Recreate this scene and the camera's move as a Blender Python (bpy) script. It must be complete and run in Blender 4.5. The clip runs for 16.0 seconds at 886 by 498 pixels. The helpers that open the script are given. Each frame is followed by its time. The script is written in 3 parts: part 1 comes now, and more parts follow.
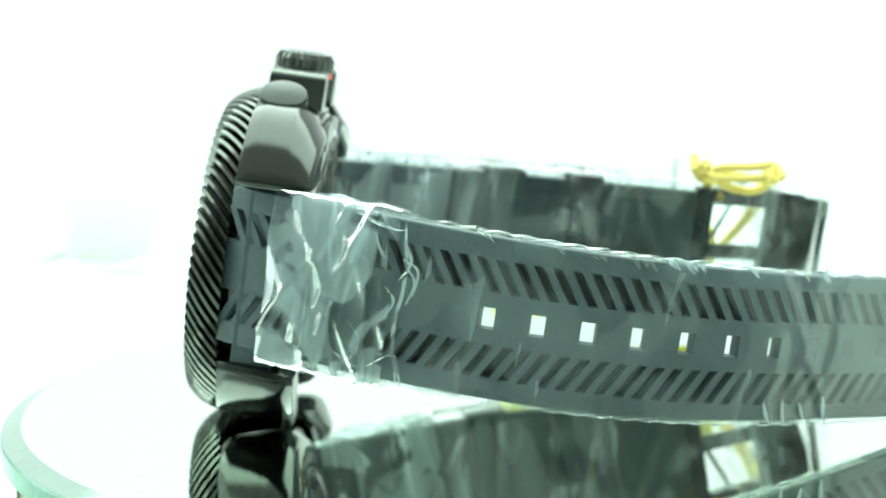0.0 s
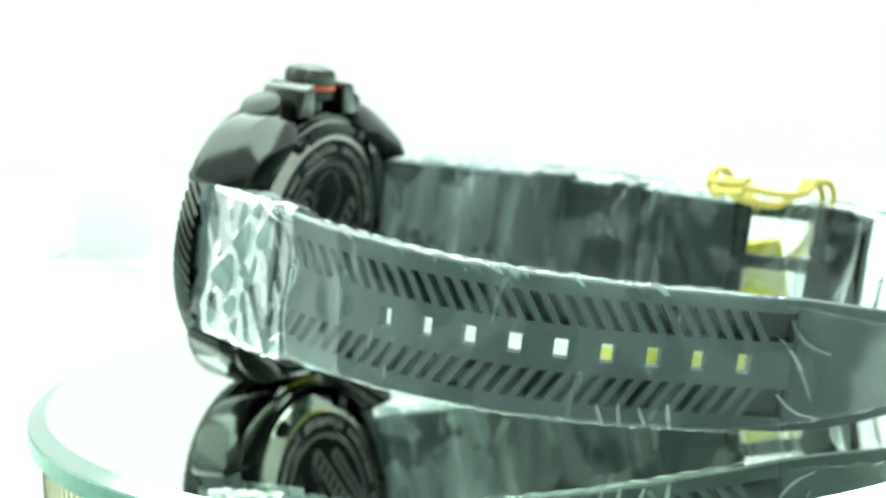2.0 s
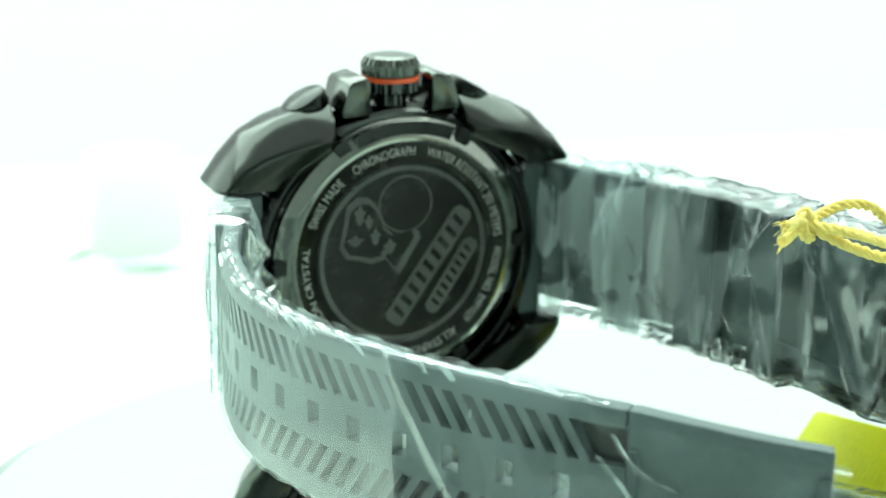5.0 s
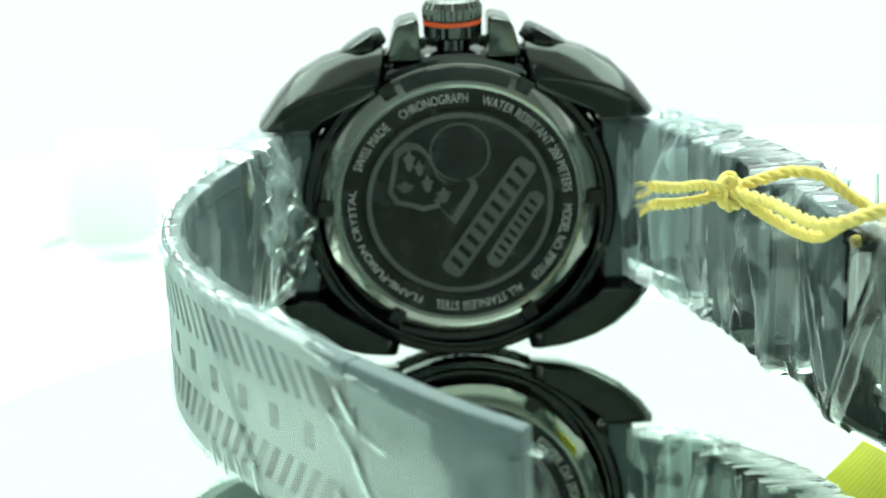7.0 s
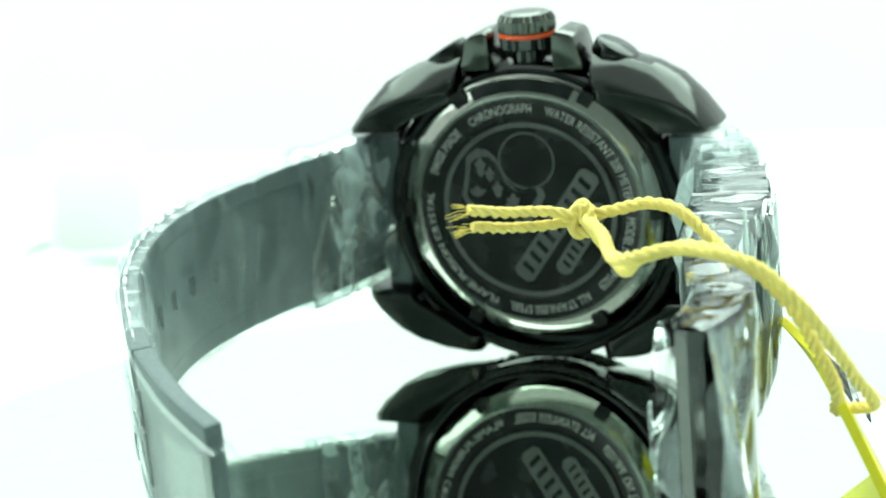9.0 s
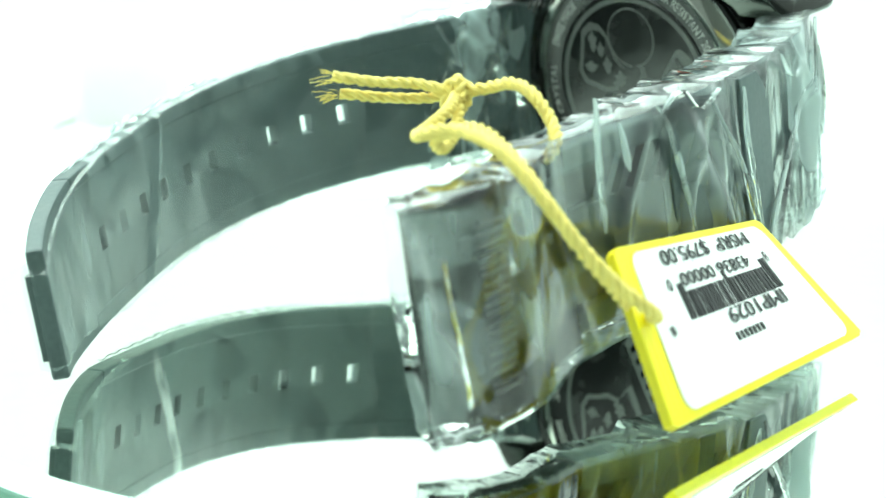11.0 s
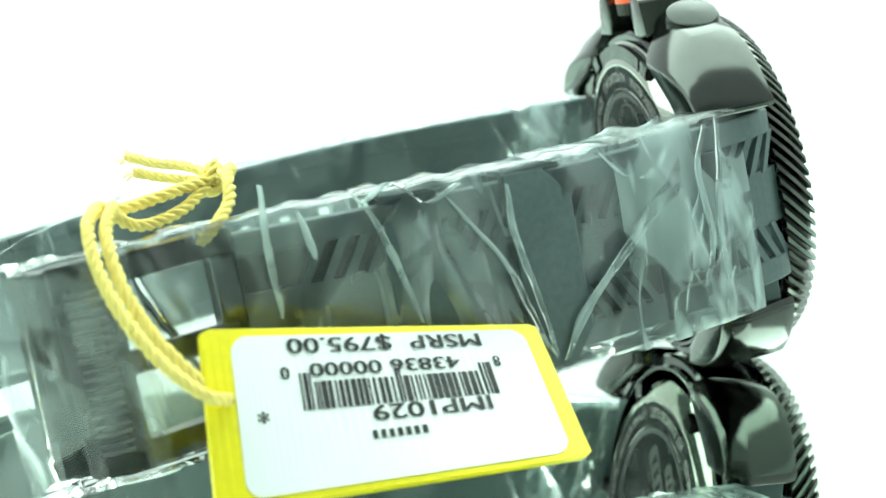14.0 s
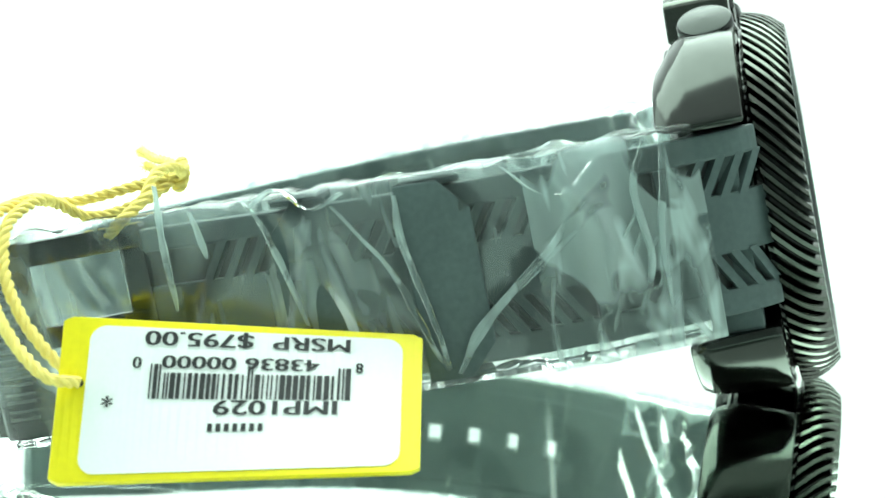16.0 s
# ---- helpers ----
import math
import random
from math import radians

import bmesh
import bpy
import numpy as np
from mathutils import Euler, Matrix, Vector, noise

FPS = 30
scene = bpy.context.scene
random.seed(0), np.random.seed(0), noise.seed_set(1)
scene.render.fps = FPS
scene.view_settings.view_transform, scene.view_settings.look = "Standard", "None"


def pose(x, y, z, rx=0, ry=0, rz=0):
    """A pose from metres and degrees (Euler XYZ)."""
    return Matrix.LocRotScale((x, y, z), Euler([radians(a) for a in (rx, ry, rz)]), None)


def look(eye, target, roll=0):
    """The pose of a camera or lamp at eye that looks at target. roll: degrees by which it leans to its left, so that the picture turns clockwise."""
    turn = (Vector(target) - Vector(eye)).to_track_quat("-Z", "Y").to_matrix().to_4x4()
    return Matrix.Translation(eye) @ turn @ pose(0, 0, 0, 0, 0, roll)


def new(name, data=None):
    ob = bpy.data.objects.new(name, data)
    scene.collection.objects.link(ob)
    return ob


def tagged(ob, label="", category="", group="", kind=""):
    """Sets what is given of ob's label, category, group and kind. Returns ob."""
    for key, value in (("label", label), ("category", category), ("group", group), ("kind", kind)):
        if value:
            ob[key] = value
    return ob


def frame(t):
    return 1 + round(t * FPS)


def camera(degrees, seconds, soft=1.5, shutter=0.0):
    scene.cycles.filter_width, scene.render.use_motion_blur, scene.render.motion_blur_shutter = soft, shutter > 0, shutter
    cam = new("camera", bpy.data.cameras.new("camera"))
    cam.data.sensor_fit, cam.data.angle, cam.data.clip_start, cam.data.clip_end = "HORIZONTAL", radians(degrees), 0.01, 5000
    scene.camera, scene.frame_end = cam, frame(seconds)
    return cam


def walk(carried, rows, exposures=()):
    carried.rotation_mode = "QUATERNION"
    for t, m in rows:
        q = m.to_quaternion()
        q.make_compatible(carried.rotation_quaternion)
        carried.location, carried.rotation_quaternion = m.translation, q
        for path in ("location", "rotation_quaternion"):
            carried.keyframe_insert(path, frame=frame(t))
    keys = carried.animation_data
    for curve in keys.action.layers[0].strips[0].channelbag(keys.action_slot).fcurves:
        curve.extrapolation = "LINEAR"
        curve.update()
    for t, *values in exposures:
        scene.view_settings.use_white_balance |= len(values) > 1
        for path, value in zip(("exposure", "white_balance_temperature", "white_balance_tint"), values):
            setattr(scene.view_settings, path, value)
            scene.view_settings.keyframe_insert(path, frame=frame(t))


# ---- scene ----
# -- camera --
cam = camera(28.983, 16.0)
cam.data.dof.use_dof, cam.data.dof.focus_distance, cam.data.dof.aperture_fstop = True, 0.238, 27
PATH = [
    (0, pose(-0.00654, -0.30335, 0.07075, 81.693, 0.507, 1.766)),
    (0.5, pose(-0.00917, -0.31912, 0.07281, 81.769, 0.823, 1.068)),
    (1, pose(-0.00958, -0.32045, 0.07484, 81.465, 0.964, 0.798)),
    (1.5, pose(-0.00486, -0.32786, 0.07579, 81.495, 1.044, 1.551)),
    (2, pose(-0.00423, -0.32903, 0.07604, 81.461, 0.949, 1.571)),
    (2.5, pose(-0.00546, -0.32951, 0.07544, 81.628, 0.847, 1.306)),
    (3, pose(-0.00470, -0.32311, 0.07721, 81.069, 1.036, 1.543)),
    (3.5, pose(-0.00654, -0.31407, 0.08044, 80.136, 1.656, 1.262)),
    (4, pose(-0.00607, -0.30072, 0.07945, 80.494, 1.764, 1.956)),
    (4.2, pose(-0.00500, -0.28756, 0.08027, 79.986, 2.346, 2.402)),
    (6.3, pose(0.00186, -0.25025, 0.07006, 81.016, 2.335, 4.063)),
    (6.5, pose(0.00219, -0.24804, 0.06921, 80.604, 2.281, 3.939)),
    (7, pose(-0.00014, -0.24858, 0.06836, 80.422, 2.404, 2.820)),
    (7.5, pose(0.00126, -0.25091, 0.06952, 80.622, 2.460, 2.664)),
    (8, pose(0.00161, -0.25429, 0.06962, 80.647, 2.568, 2.528)),
    (10.5, pose(0.00478, -0.25546, 0.07287, 78.142, 0.971, 2.793)),
    (11, pose(0.00594, -0.25314, 0.06835, 76.759, 1.293, 3.677)),
    (11.5, pose(0.00333, -0.25389, 0.06939, 76.611, 1.537, 3.152)),
    (12, pose(0.00333, -0.25351, 0.06705, 77.455, 2.407, 2.930)),
    (12.5, pose(0.00246, -0.25310, 0.06557, 78.104, 2.804, 2.313)),
    (13, pose(-0.00088, -0.25484, 0.06516, 80.751, 2.511, -0.793)),
    (13.5, pose(-0.00308, -0.25416, 0.06247, 81.136, 2.619, -1.832)),
    (14, pose(-0.00640, -0.25483, 0.06270, 80.992, 2.602, -2.443)),
    (14.5, pose(-0.00280, -0.25802, 0.06183, 81.380, 3.190, -1.642)),
    (15, pose(-0.00314, -0.25907, 0.06087, 81.675, 3.317, -1.733)),
    (15.5, pose(-0.00452, -0.25968, 0.05943, 82.118, 3.452, -1.778)),
    (16, pose(-0.00609, -0.25860, 0.06464, 80.768, 3.054, -1.888)),
]
walk(cam, PATH, [(0, 0.33), (5, 0.27), (8, 0.27), (11, 0.36), (16, 0.44)])
# the turntable: angle at the start and speed, degrees; the watch's seat on it
TURN0, SPEED = -270.261, -12.0848
TILT = 8.419
SEAT = pose(-0.00965, 0.03826, 0.02793, TILT, 0, 0)
# -- end camera --
MM = 0.001
RIM = 90.25

# ---------------------------------------------------------------- world, light
world = bpy.data.worlds.new("studio")
scene.world = world
world.use_nodes = True
world.node_tree.nodes["Background"].inputs["Color"].default_value = (0.76, 1.0, 0.90, 1)
world.node_tree.nodes["Background"].inputs["Strength"].default_value = 0.5


def area_lamp(name, eye, target, sx, sy, watts, color=(0.78, 1.0, 0.89)):
    data = bpy.data.lights.new(name, "AREA")
    data.shape, data.size, data.size_y, data.energy, data.color = "RECTANGLE", sx, sy, watts, color
    ob = new(name, data)
    ob.matrix_world = look(eye, target)
    return ob


area_lamp("softbox_top", (0.0, 0.25, 0.83), (0, 0.2, 0), 1.7, 1.5, 38.0)
area_lamp("softbox_side", (-0.85, 0.1, 0.35), (0, 0, 0.02), 1.0, 0.7, 5.0)

# ---------------------------------------------------------------- materials


def mat(name, color, rough=0.5, metal=0.0, spots=0.0, scale=300.0, bump=0.0, spec=0.5, coat=0.0, wear=0.0):
    """A principled surface with grain at two scales: colour variation, uneven gloss and fine relief."""
    m = bpy.data.materials.new(name)
    m.use_nodes = True
    nt = m.node_tree
    b = nt.nodes["Principled BSDF"]
    b.inputs["Base Color"].default_value = (*color, 1)
    b.inputs["Roughness"].default_value = rough
    b.inputs["Metallic"].default_value = metal
    b.inputs["Specular IOR Level"].default_value = spec
    b.inputs["Coat Weight"].default_value = coat
    tc = nt.nodes.new("ShaderNodeTexCoord")
    if spots:
        n1 = nt.nodes.new("ShaderNodeTexNoise")
        n1.inputs["Scale"].default_value, n1.inputs["Detail"].default_value = scale, 6
        n2 = nt.nodes.new("ShaderNodeTexNoise")
        n2.inputs["Scale"].default_value, n2.inputs["Detail"].default_value = scale * 9, 3
        for n in (n1, n2):
            nt.links.new(tc.outputs["Object"], n.inputs["Vector"])
        add = nt.nodes.new("ShaderNodeMath")
        add.operation = "ADD"
        nt.links.new(n1.outputs["Fac"], add.inputs[0])
        nt.links.new(n2.outputs["Fac"], add.inputs[1])
        ramp = nt.nodes.new("ShaderNodeMapRange")
        ramp.inputs["From Min"].default_value, ramp.inputs["From Max"].default_value = 0.6, 1.4
        ramp.inputs["To Min"].default_value, ramp.inputs["To Max"].default_value = 1 - spots, 1 + spots
        nt.links.new(add.outputs[0], ramp.inputs["Value"])
        mix = nt.nodes.new("ShaderNodeVectorMath")
        mix.operation = "SCALE"
        mix.inputs[0].default_value = color
        nt.links.new(ramp.outputs[0], mix.inputs["Scale"])
        nt.links.new(mix.outputs[0], b.inputs["Base Color"])
        rr = nt.nodes.new("ShaderNodeMapRange")
        rr.inputs["From Min"].default_value, rr.inputs["From Max"].default_value = 0.3, 0.7
        rr.inputs["To Min"].default_value, rr.inputs["To Max"].default_value = max(0.02, rough * (1 - spots)), min(1, rough * (1 + spots))
        nt.links.new(n1.outputs["Fac"], rr.inputs["Value"])
        nt.links.new(rr.outputs[0], b.inputs["Roughness"])
    if bump:
        n3 = nt.nodes.new("ShaderNodeTexNoise")
        n3.inputs["Scale"].default_value, n3.inputs["Detail"].default_value = scale * 12, 4
        nt.links.new(tc.outputs["Object"], n3.inputs["Vector"])
        bp = nt.nodes.new("ShaderNodeBump")
        bp.inputs["Strength"].default_value, bp.inputs["Distance"].default_value = bump, 0.0002
        nt.links.new(n3.outputs["Fac"], bp.inputs["Height"])
        nt.links.new(bp.outputs[0], b.inputs["Normal"])
    return m


def film_material(name, tint, haze, gloss, rough):
    """Clear plastic film: see-through, with a thin milky haze, partly painted-in sheen, and gloss at grazing angles."""
    m = bpy.data.materials.new(name)
    m.use_nodes = True
    nt = m.node_tree
    nt.nodes.remove(nt.nodes["Principled BSDF"])
    out = nt.nodes["Material Output"]
    tr = nt.nodes.new("ShaderNodeBsdfTransparent")
    tr.inputs["Color"].default_value = (*tint, 1)
    gl = nt.nodes.new("ShaderNodeBsdfGlossy")
    gl.inputs["Roughness"].default_value = rough
    gl.inputs["Color"].default_value = (1, 1, 1, 1)
    df = nt.nodes.new("ShaderNodeBsdfTranslucent")
    df.inputs["Color"].default_value = (0.70, 0.81, 0.81, 1)
    dd = nt.nodes.new("ShaderNodeBsdfDiffuse")
    dd.inputs["Color"].default_value = (0.70, 0.81, 0.81, 1)
    # where the film clings it is clear, where it stands off it is milky; streaks across it paint in reflections
    tc = nt.nodes.new("ShaderNodeTexCoord")

    def layer(scale, squash, lo, hi, a, b, detail, twist):
        mp = nt.nodes.new("ShaderNodeMapping")
        mp.inputs["Scale"].default_value = (scale, scale, scale * squash)
        no = nt.nodes.new("ShaderNodeTexNoise")
        no.inputs["Scale"].default_value, no.inputs["Detail"].default_value, no.inputs["Distortion"].default_value = 1.0, detail, twist
        mr = nt.nodes.new("ShaderNodeMapRange")
        for key, val in (("From Min", lo), ("From Max", hi), ("To Min", a), ("To Max", b)):
            mr.inputs[key].default_value = val
        nt.links.new(tc.outputs["Object"], mp.inputs["Vector"])
        nt.links.new(mp.outputs[0], no.inputs["Vector"])
        nt.links.new(no.outputs["Fac"], mr.inputs["Value"])
        return mr

    patch = layer(72, 1.0, 0.47, 0.53, haze * 0.1, haze * 1.6, 2, 0.9)
    sheen_streaks = layer(150, 0.2, 0.56, 0.72, 0.0, haze * 1.9, 2, 1.6)
    mr = nt.nodes.new("ShaderNodeMath")
    mr.operation = "ADD"
    nt.links.new(patch.outputs[0], mr.inputs[0])
    nt.links.new(sheen_streaks.outputs[0], mr.inputs[1])
    md = nt.nodes.new("ShaderNodeMixShader")
    md.inputs[0].default_value = 0.5
    nt.links.new(dd.outputs[0], md.inputs[1])
    nt.links.new(df.outputs[0], md.inputs[2])
    m1 = nt.nodes.new("ShaderNodeMixShader")
    nt.links.new(mr.outputs[0], m1.inputs[0])
    nt.links.new(tr.outputs[0], m1.inputs[1])
    nt.links.new(md.outputs[0], m1.inputs[2])
    fr = nt.nodes.new("ShaderNodeFresnel")
    fr.inputs["IOR"].default_value = 1.45
    mu = nt.nodes.new("ShaderNodeMath")
    mu.operation = "MULTIPLY"
    mu.use_clamp = True
    mu.inputs[1].default_value = gloss
    nt.links.new(fr.outputs[0], mu.inputs[0])
    m2 = nt.nodes.new("ShaderNodeMixShader")
    nt.links.new(mu.outputs[0], m2.inputs[0])
    nt.links.new(m1.outputs[0], m2.inputs[1])
    nt.links.new(gl.outputs[0], m2.inputs[2])
    nt.links.new(m2.outputs[0], out.inputs["Surface"])
    return m


def glow_material(name, color, strength):
    m = bpy.data.materials.new(name)
    m.use_nodes = True
    nt = m.node_tree
    b = nt.nodes["Principled BSDF"]
    b.inputs["Base Color"].default_value = (0.12, 0.13, 0.128, 1)
    b.inputs["Roughness"].default_value = 0.9
    tc = nt.nodes.new("ShaderNodeTexCoord")
    no = nt.nodes.new("ShaderNodeTexNoise")
    no.inputs["Scale"].default_value, no.inputs["Detail"].default_value = 3.0, 3
    nt.links.new(tc.outputs["Object"], no.inputs["Vector"])
    mr = nt.nodes.new("ShaderNodeMapRange")
    mr.inputs["To Min"].default_value, mr.inputs["To Max"].default_value = strength * 0.95, strength * 1.05
    nt.links.new(no.outputs["Fac"], mr.inputs["Value"])
    b.inputs["Emission Color"].default_value = (*color, 1)
    nt.links.new(mr.outputs[0], b.inputs["Emission Strength"])
    return m


LUG_STEEL = mat("dark_polished_steel", (0.052, 0.056, 0.052), 0.15, 1.0, 0.06, 60, 0.0)
STEEL = mat("gunmetal_steel", (0.105, 0.112, 0.10), 0.18, 1.0, 0.12, 120, 0.0)
PUSHER_STEEL = mat("dark_satin_steel", (0.030, 0.033, 0.031), 0.20, 1.0, 0.08, 80, 0.0)
BLACK_STEEL = mat("black_polished_steel", (0.058, 0.060, 0.058), 0.08, 1.0, 0.10, 60, 0.0)
BACK_STEEL = mat("black_brushed_steel", (0.045, 0.045, 0.045), 0.24, 1.0, 0.3, 200, 0.05)
POLISHED = mat("polished_dark_bevel", (0.34, 0.345, 0.31), 0.08, 1.0, 0.1, 100, 0.0)
FROST = mat("frosted_engraving", (0.115, 0.12, 0.115), 0.45, 0.8, 0.25, 400, 0.3)
DIM_ETCH = mat("dim_etching", (0.17, 0.17, 0.165), 0.45, 0.7, 0.2, 500, 0.2)
ENGRAVE = mat("etched_lettering", (0.42, 0.42, 0.40), 0.5, 0.6, 0.15, 500, 0.2)
RUBBER = mat("grey_rubber", (0.082, 0.110, 0.112), 0.46, 0.0, 0.18, 120, 0.12, 0.3)
# near-black: the shade inside recesses, put into the colour
GROOVE_SHADE = mat("groove_shade", (0.022, 0.025, 0.025), 0.5, 0.0, 0.2, 120, 0.1)
ORANGE = mat("orange_enamel", (0.85, 0.10, 0.02), 0.35, 0.0, 0.12, 300, 0.0)
TAG_YELLOW = mat("yellow_plastic_card", (0.88, 0.74, 0.01), 0.4, 0.0, 0.06, 100, 0.05)
LABEL_WHITE = mat("white_paper_label", (0.84, 0.86, 0.86), 0.6, 0.0, 0.03, 200, 0.08)
INK = mat("black_ink", (0.02, 0.02, 0.022), 0.6, 0.0, 0.3, 600, 0.0)
CORD = mat("yellow_cotton_cord", (0.84, 0.67, 0.19), 0.8, 0.0, 0.14, 700, 0.5)
MIRROR = mat("mirror_glass", (0.90, 0.99, 0.91), 0.012, 1.0, 0.02, 30, 0.0)
BEVEL_GLASS = mat("mirror_bevel", (0.50, 0.62, 0.56), 0.12, 1.0, 0.08, 60, 0.0)
GREEN_GLASS = mat("green_glass_edge", (0.07, 0.22, 0.155), 0.22, 0.0, 0.25, 80, 0.1, 0.6)
CREAM = mat("cream_drum", (0.86, 0.78, 0.52), 0.55, 0.0, 0.06, 60, 0.05)
DARK_LINE = mat("dark_seam", (0.06, 0.05, 0.03), 0.6, 0.0, 0.2, 200, 0.0)
FABRIC = glow_material("backlit_white_fabric", (0.85, 1.0, 0.94), 0.72)
TABLE = mat("white_table", (0.58, 0.68, 0.63), 0.6, 0.0, 0.04, 8, 0.05)
ROOM = mat("grey_room_wall", (0.34, 0.36, 0.35), 0.9, 0.0, 0.1, 3, 0.05)
PALE = mat("pale_plastic", (0.61, 0.65, 0.57), 0.6, 0.0, 0.04, 30, 0.05)
FILM = film_material("clear_film", (0.97, 0.985, 0.98), 0.10, 0.10, 0.25)
FILM_CRISP = film_material("crisp_film", (0.97, 0.985, 0.98), 0.17, 1.4, 0.06)
FILM_MILKY = film_material("crumpled_film", (0.95, 0.97, 0.97), 0.32, 0.45, 0.10)
FOLD = film_material("film_fold", (0.90, 0.93, 0.925), 0.34, 1.4, 0.06)

# ---------------------------------------------------------------- mesh helpers


class Mesh:
    """Vertices in millimetres and faces, gathered and turned into one mesh."""

    def __init__(self):
        self.v, self.f, self.smooth = [], [], False

    def grid(self, rows, closed=False, cap=False):
        """Rows of points, joined row to row; closed: each row is a ring."""
        base, m = len(self.v), len(rows[0])
        for r in rows:
            self.v.extend(r)
        for i in range(len(rows) - 1):
            for j in range(m if closed else m - 1):
                a, b = base + i * m + j, base + i * m + (j + 1) % m
                self.f.append((a, b, b + m, a + m))
        if cap:
            self.f.append(tuple(base + j for j in range(m))[::-1])
            self.f.append(tuple(base + (len(rows) - 1) * m + j for j in range(m)))
        return self

    def box8(self, p):
        b = len(self.v)
        self.v.extend(p)
        for q in ((0, 3, 2, 1), (4, 5, 6, 7), (0, 1, 5, 4), (1, 2, 6, 5), (2, 3, 7, 6), (3, 0, 4, 7)):
            self.f.append(tuple(b + k for k in q))
        return self

    def box(self, x0, x1, y0, y1, z0, z1):
        return self.box8([(x0, y0, z0), (x1, y0, z0), (x1, y1, z0), (x0, y1, z0), (x0, y0, z1), (x1, y0, z1), (x1, y1, z1), (x0, y1, z1)])

    def prism(self, outline, lo, hi, put):
        """An outline of (u, v) extruded from lo to hi; put(u, v, w) gives the place."""
        b, n = len(self.v), len(outline)
        self.v.extend([put(u, v, lo) for u, v in outline] + [put(u, v, hi) for u, v in outline])
        self.f.append(tuple(b + i for i in range(n))[::-1])
        self.f.append(tuple(b + n + i for i in range(n)))
        for i in range(n):
            j = (i + 1) % n
            self.f.append((b + i, b + j, b + n + j, b + n + i))
        return self

    def lathe(self, profile, n=96, axis="y", centre=(0, 0, 0)):
        """A profile of (radius, height) turned round an axis."""
        rows = []
        for r, h in profile:
            ring = []
            for k in range(n):
                c, s = r * math.cos(2 * math.pi * k / n), r * math.sin(2 * math.pi * k / n)
                p = (c, h, s) if axis == "y" else (c, s, h)
                ring.append(tuple(a + b for a, b in zip(p, centre)))
            rows.append(ring)
        return self.grid(rows, closed=True)

    def data(self, name, smooth=False, bevel=0.0, recalc=True):
        me = bpy.data.meshes.new(name)
        me.from_pydata([tuple(c * MM for c in p) for p in self.v], [], self.f)
        bm = bmesh.new()
        bm.from_mesh(me)
        if recalc:
            bmesh.ops.recalc_face_normals(bm, faces=bm.faces)
        if bevel:
            es = [e for e in bm.edges if len(e.link_faces) == 2 and e.calc_face_angle(0) > 0.5]
            bmesh.ops.bevel(bm, geom=es, offset=bevel * MM, segments=2, profile=0.6, affect="EDGES", clamp_overlap=True)
        for f in bm.faces:
            f.smooth = smooth
        if smooth:
            for e in bm.edges:
                if len(e.link_faces) == 2 and e.calc_face_angle(0) > 0.6:
                    e.smooth = False
        bm.to_mesh(me)
        bm.free()
        return me


def part(name, me, material, parent, label="", at=None):
    """One mesh object under a thing or a part."""
    ob = new(name, me)
    if not me.materials:
        me.materials.append(material)
    ob.parent = parent
    if at is not None:
        ob.matrix_basis = at
    return tagged(ob, label)


def spline(points, step=0.25):
    """A smooth curve through the points, resampled at equal steps."""
    p = [np.array(q, float) for q in points]
    p = [2 * p[0] - p[1]] + p + [2 * p[-1] - p[-2]]
    fine = []
    for i in range(1, len(p) - 2):
        for k in range(24):
            t = k / 24
            a, b, c, d = p[i - 1], p[i], p[i + 1], p[i + 2]
            fine.append(0.5 * (2 * b + (c - a) * t + (2 * a - 5 * b + 4 * c - d) * t * t + (3 * b - a - 3 * c + d) * t ** 3))
    fine.append(p[-2])
    fine = np.array(fine)
    length = np.r_[0, np.cumsum(np.linalg.norm(np.diff(fine, axis=0), axis=1))]
    s = np.arange(0, length[-1], step)
    return np.stack([np.interp(s, length, fine[:, k]) for k in range(fine.shape[1])], 1), step


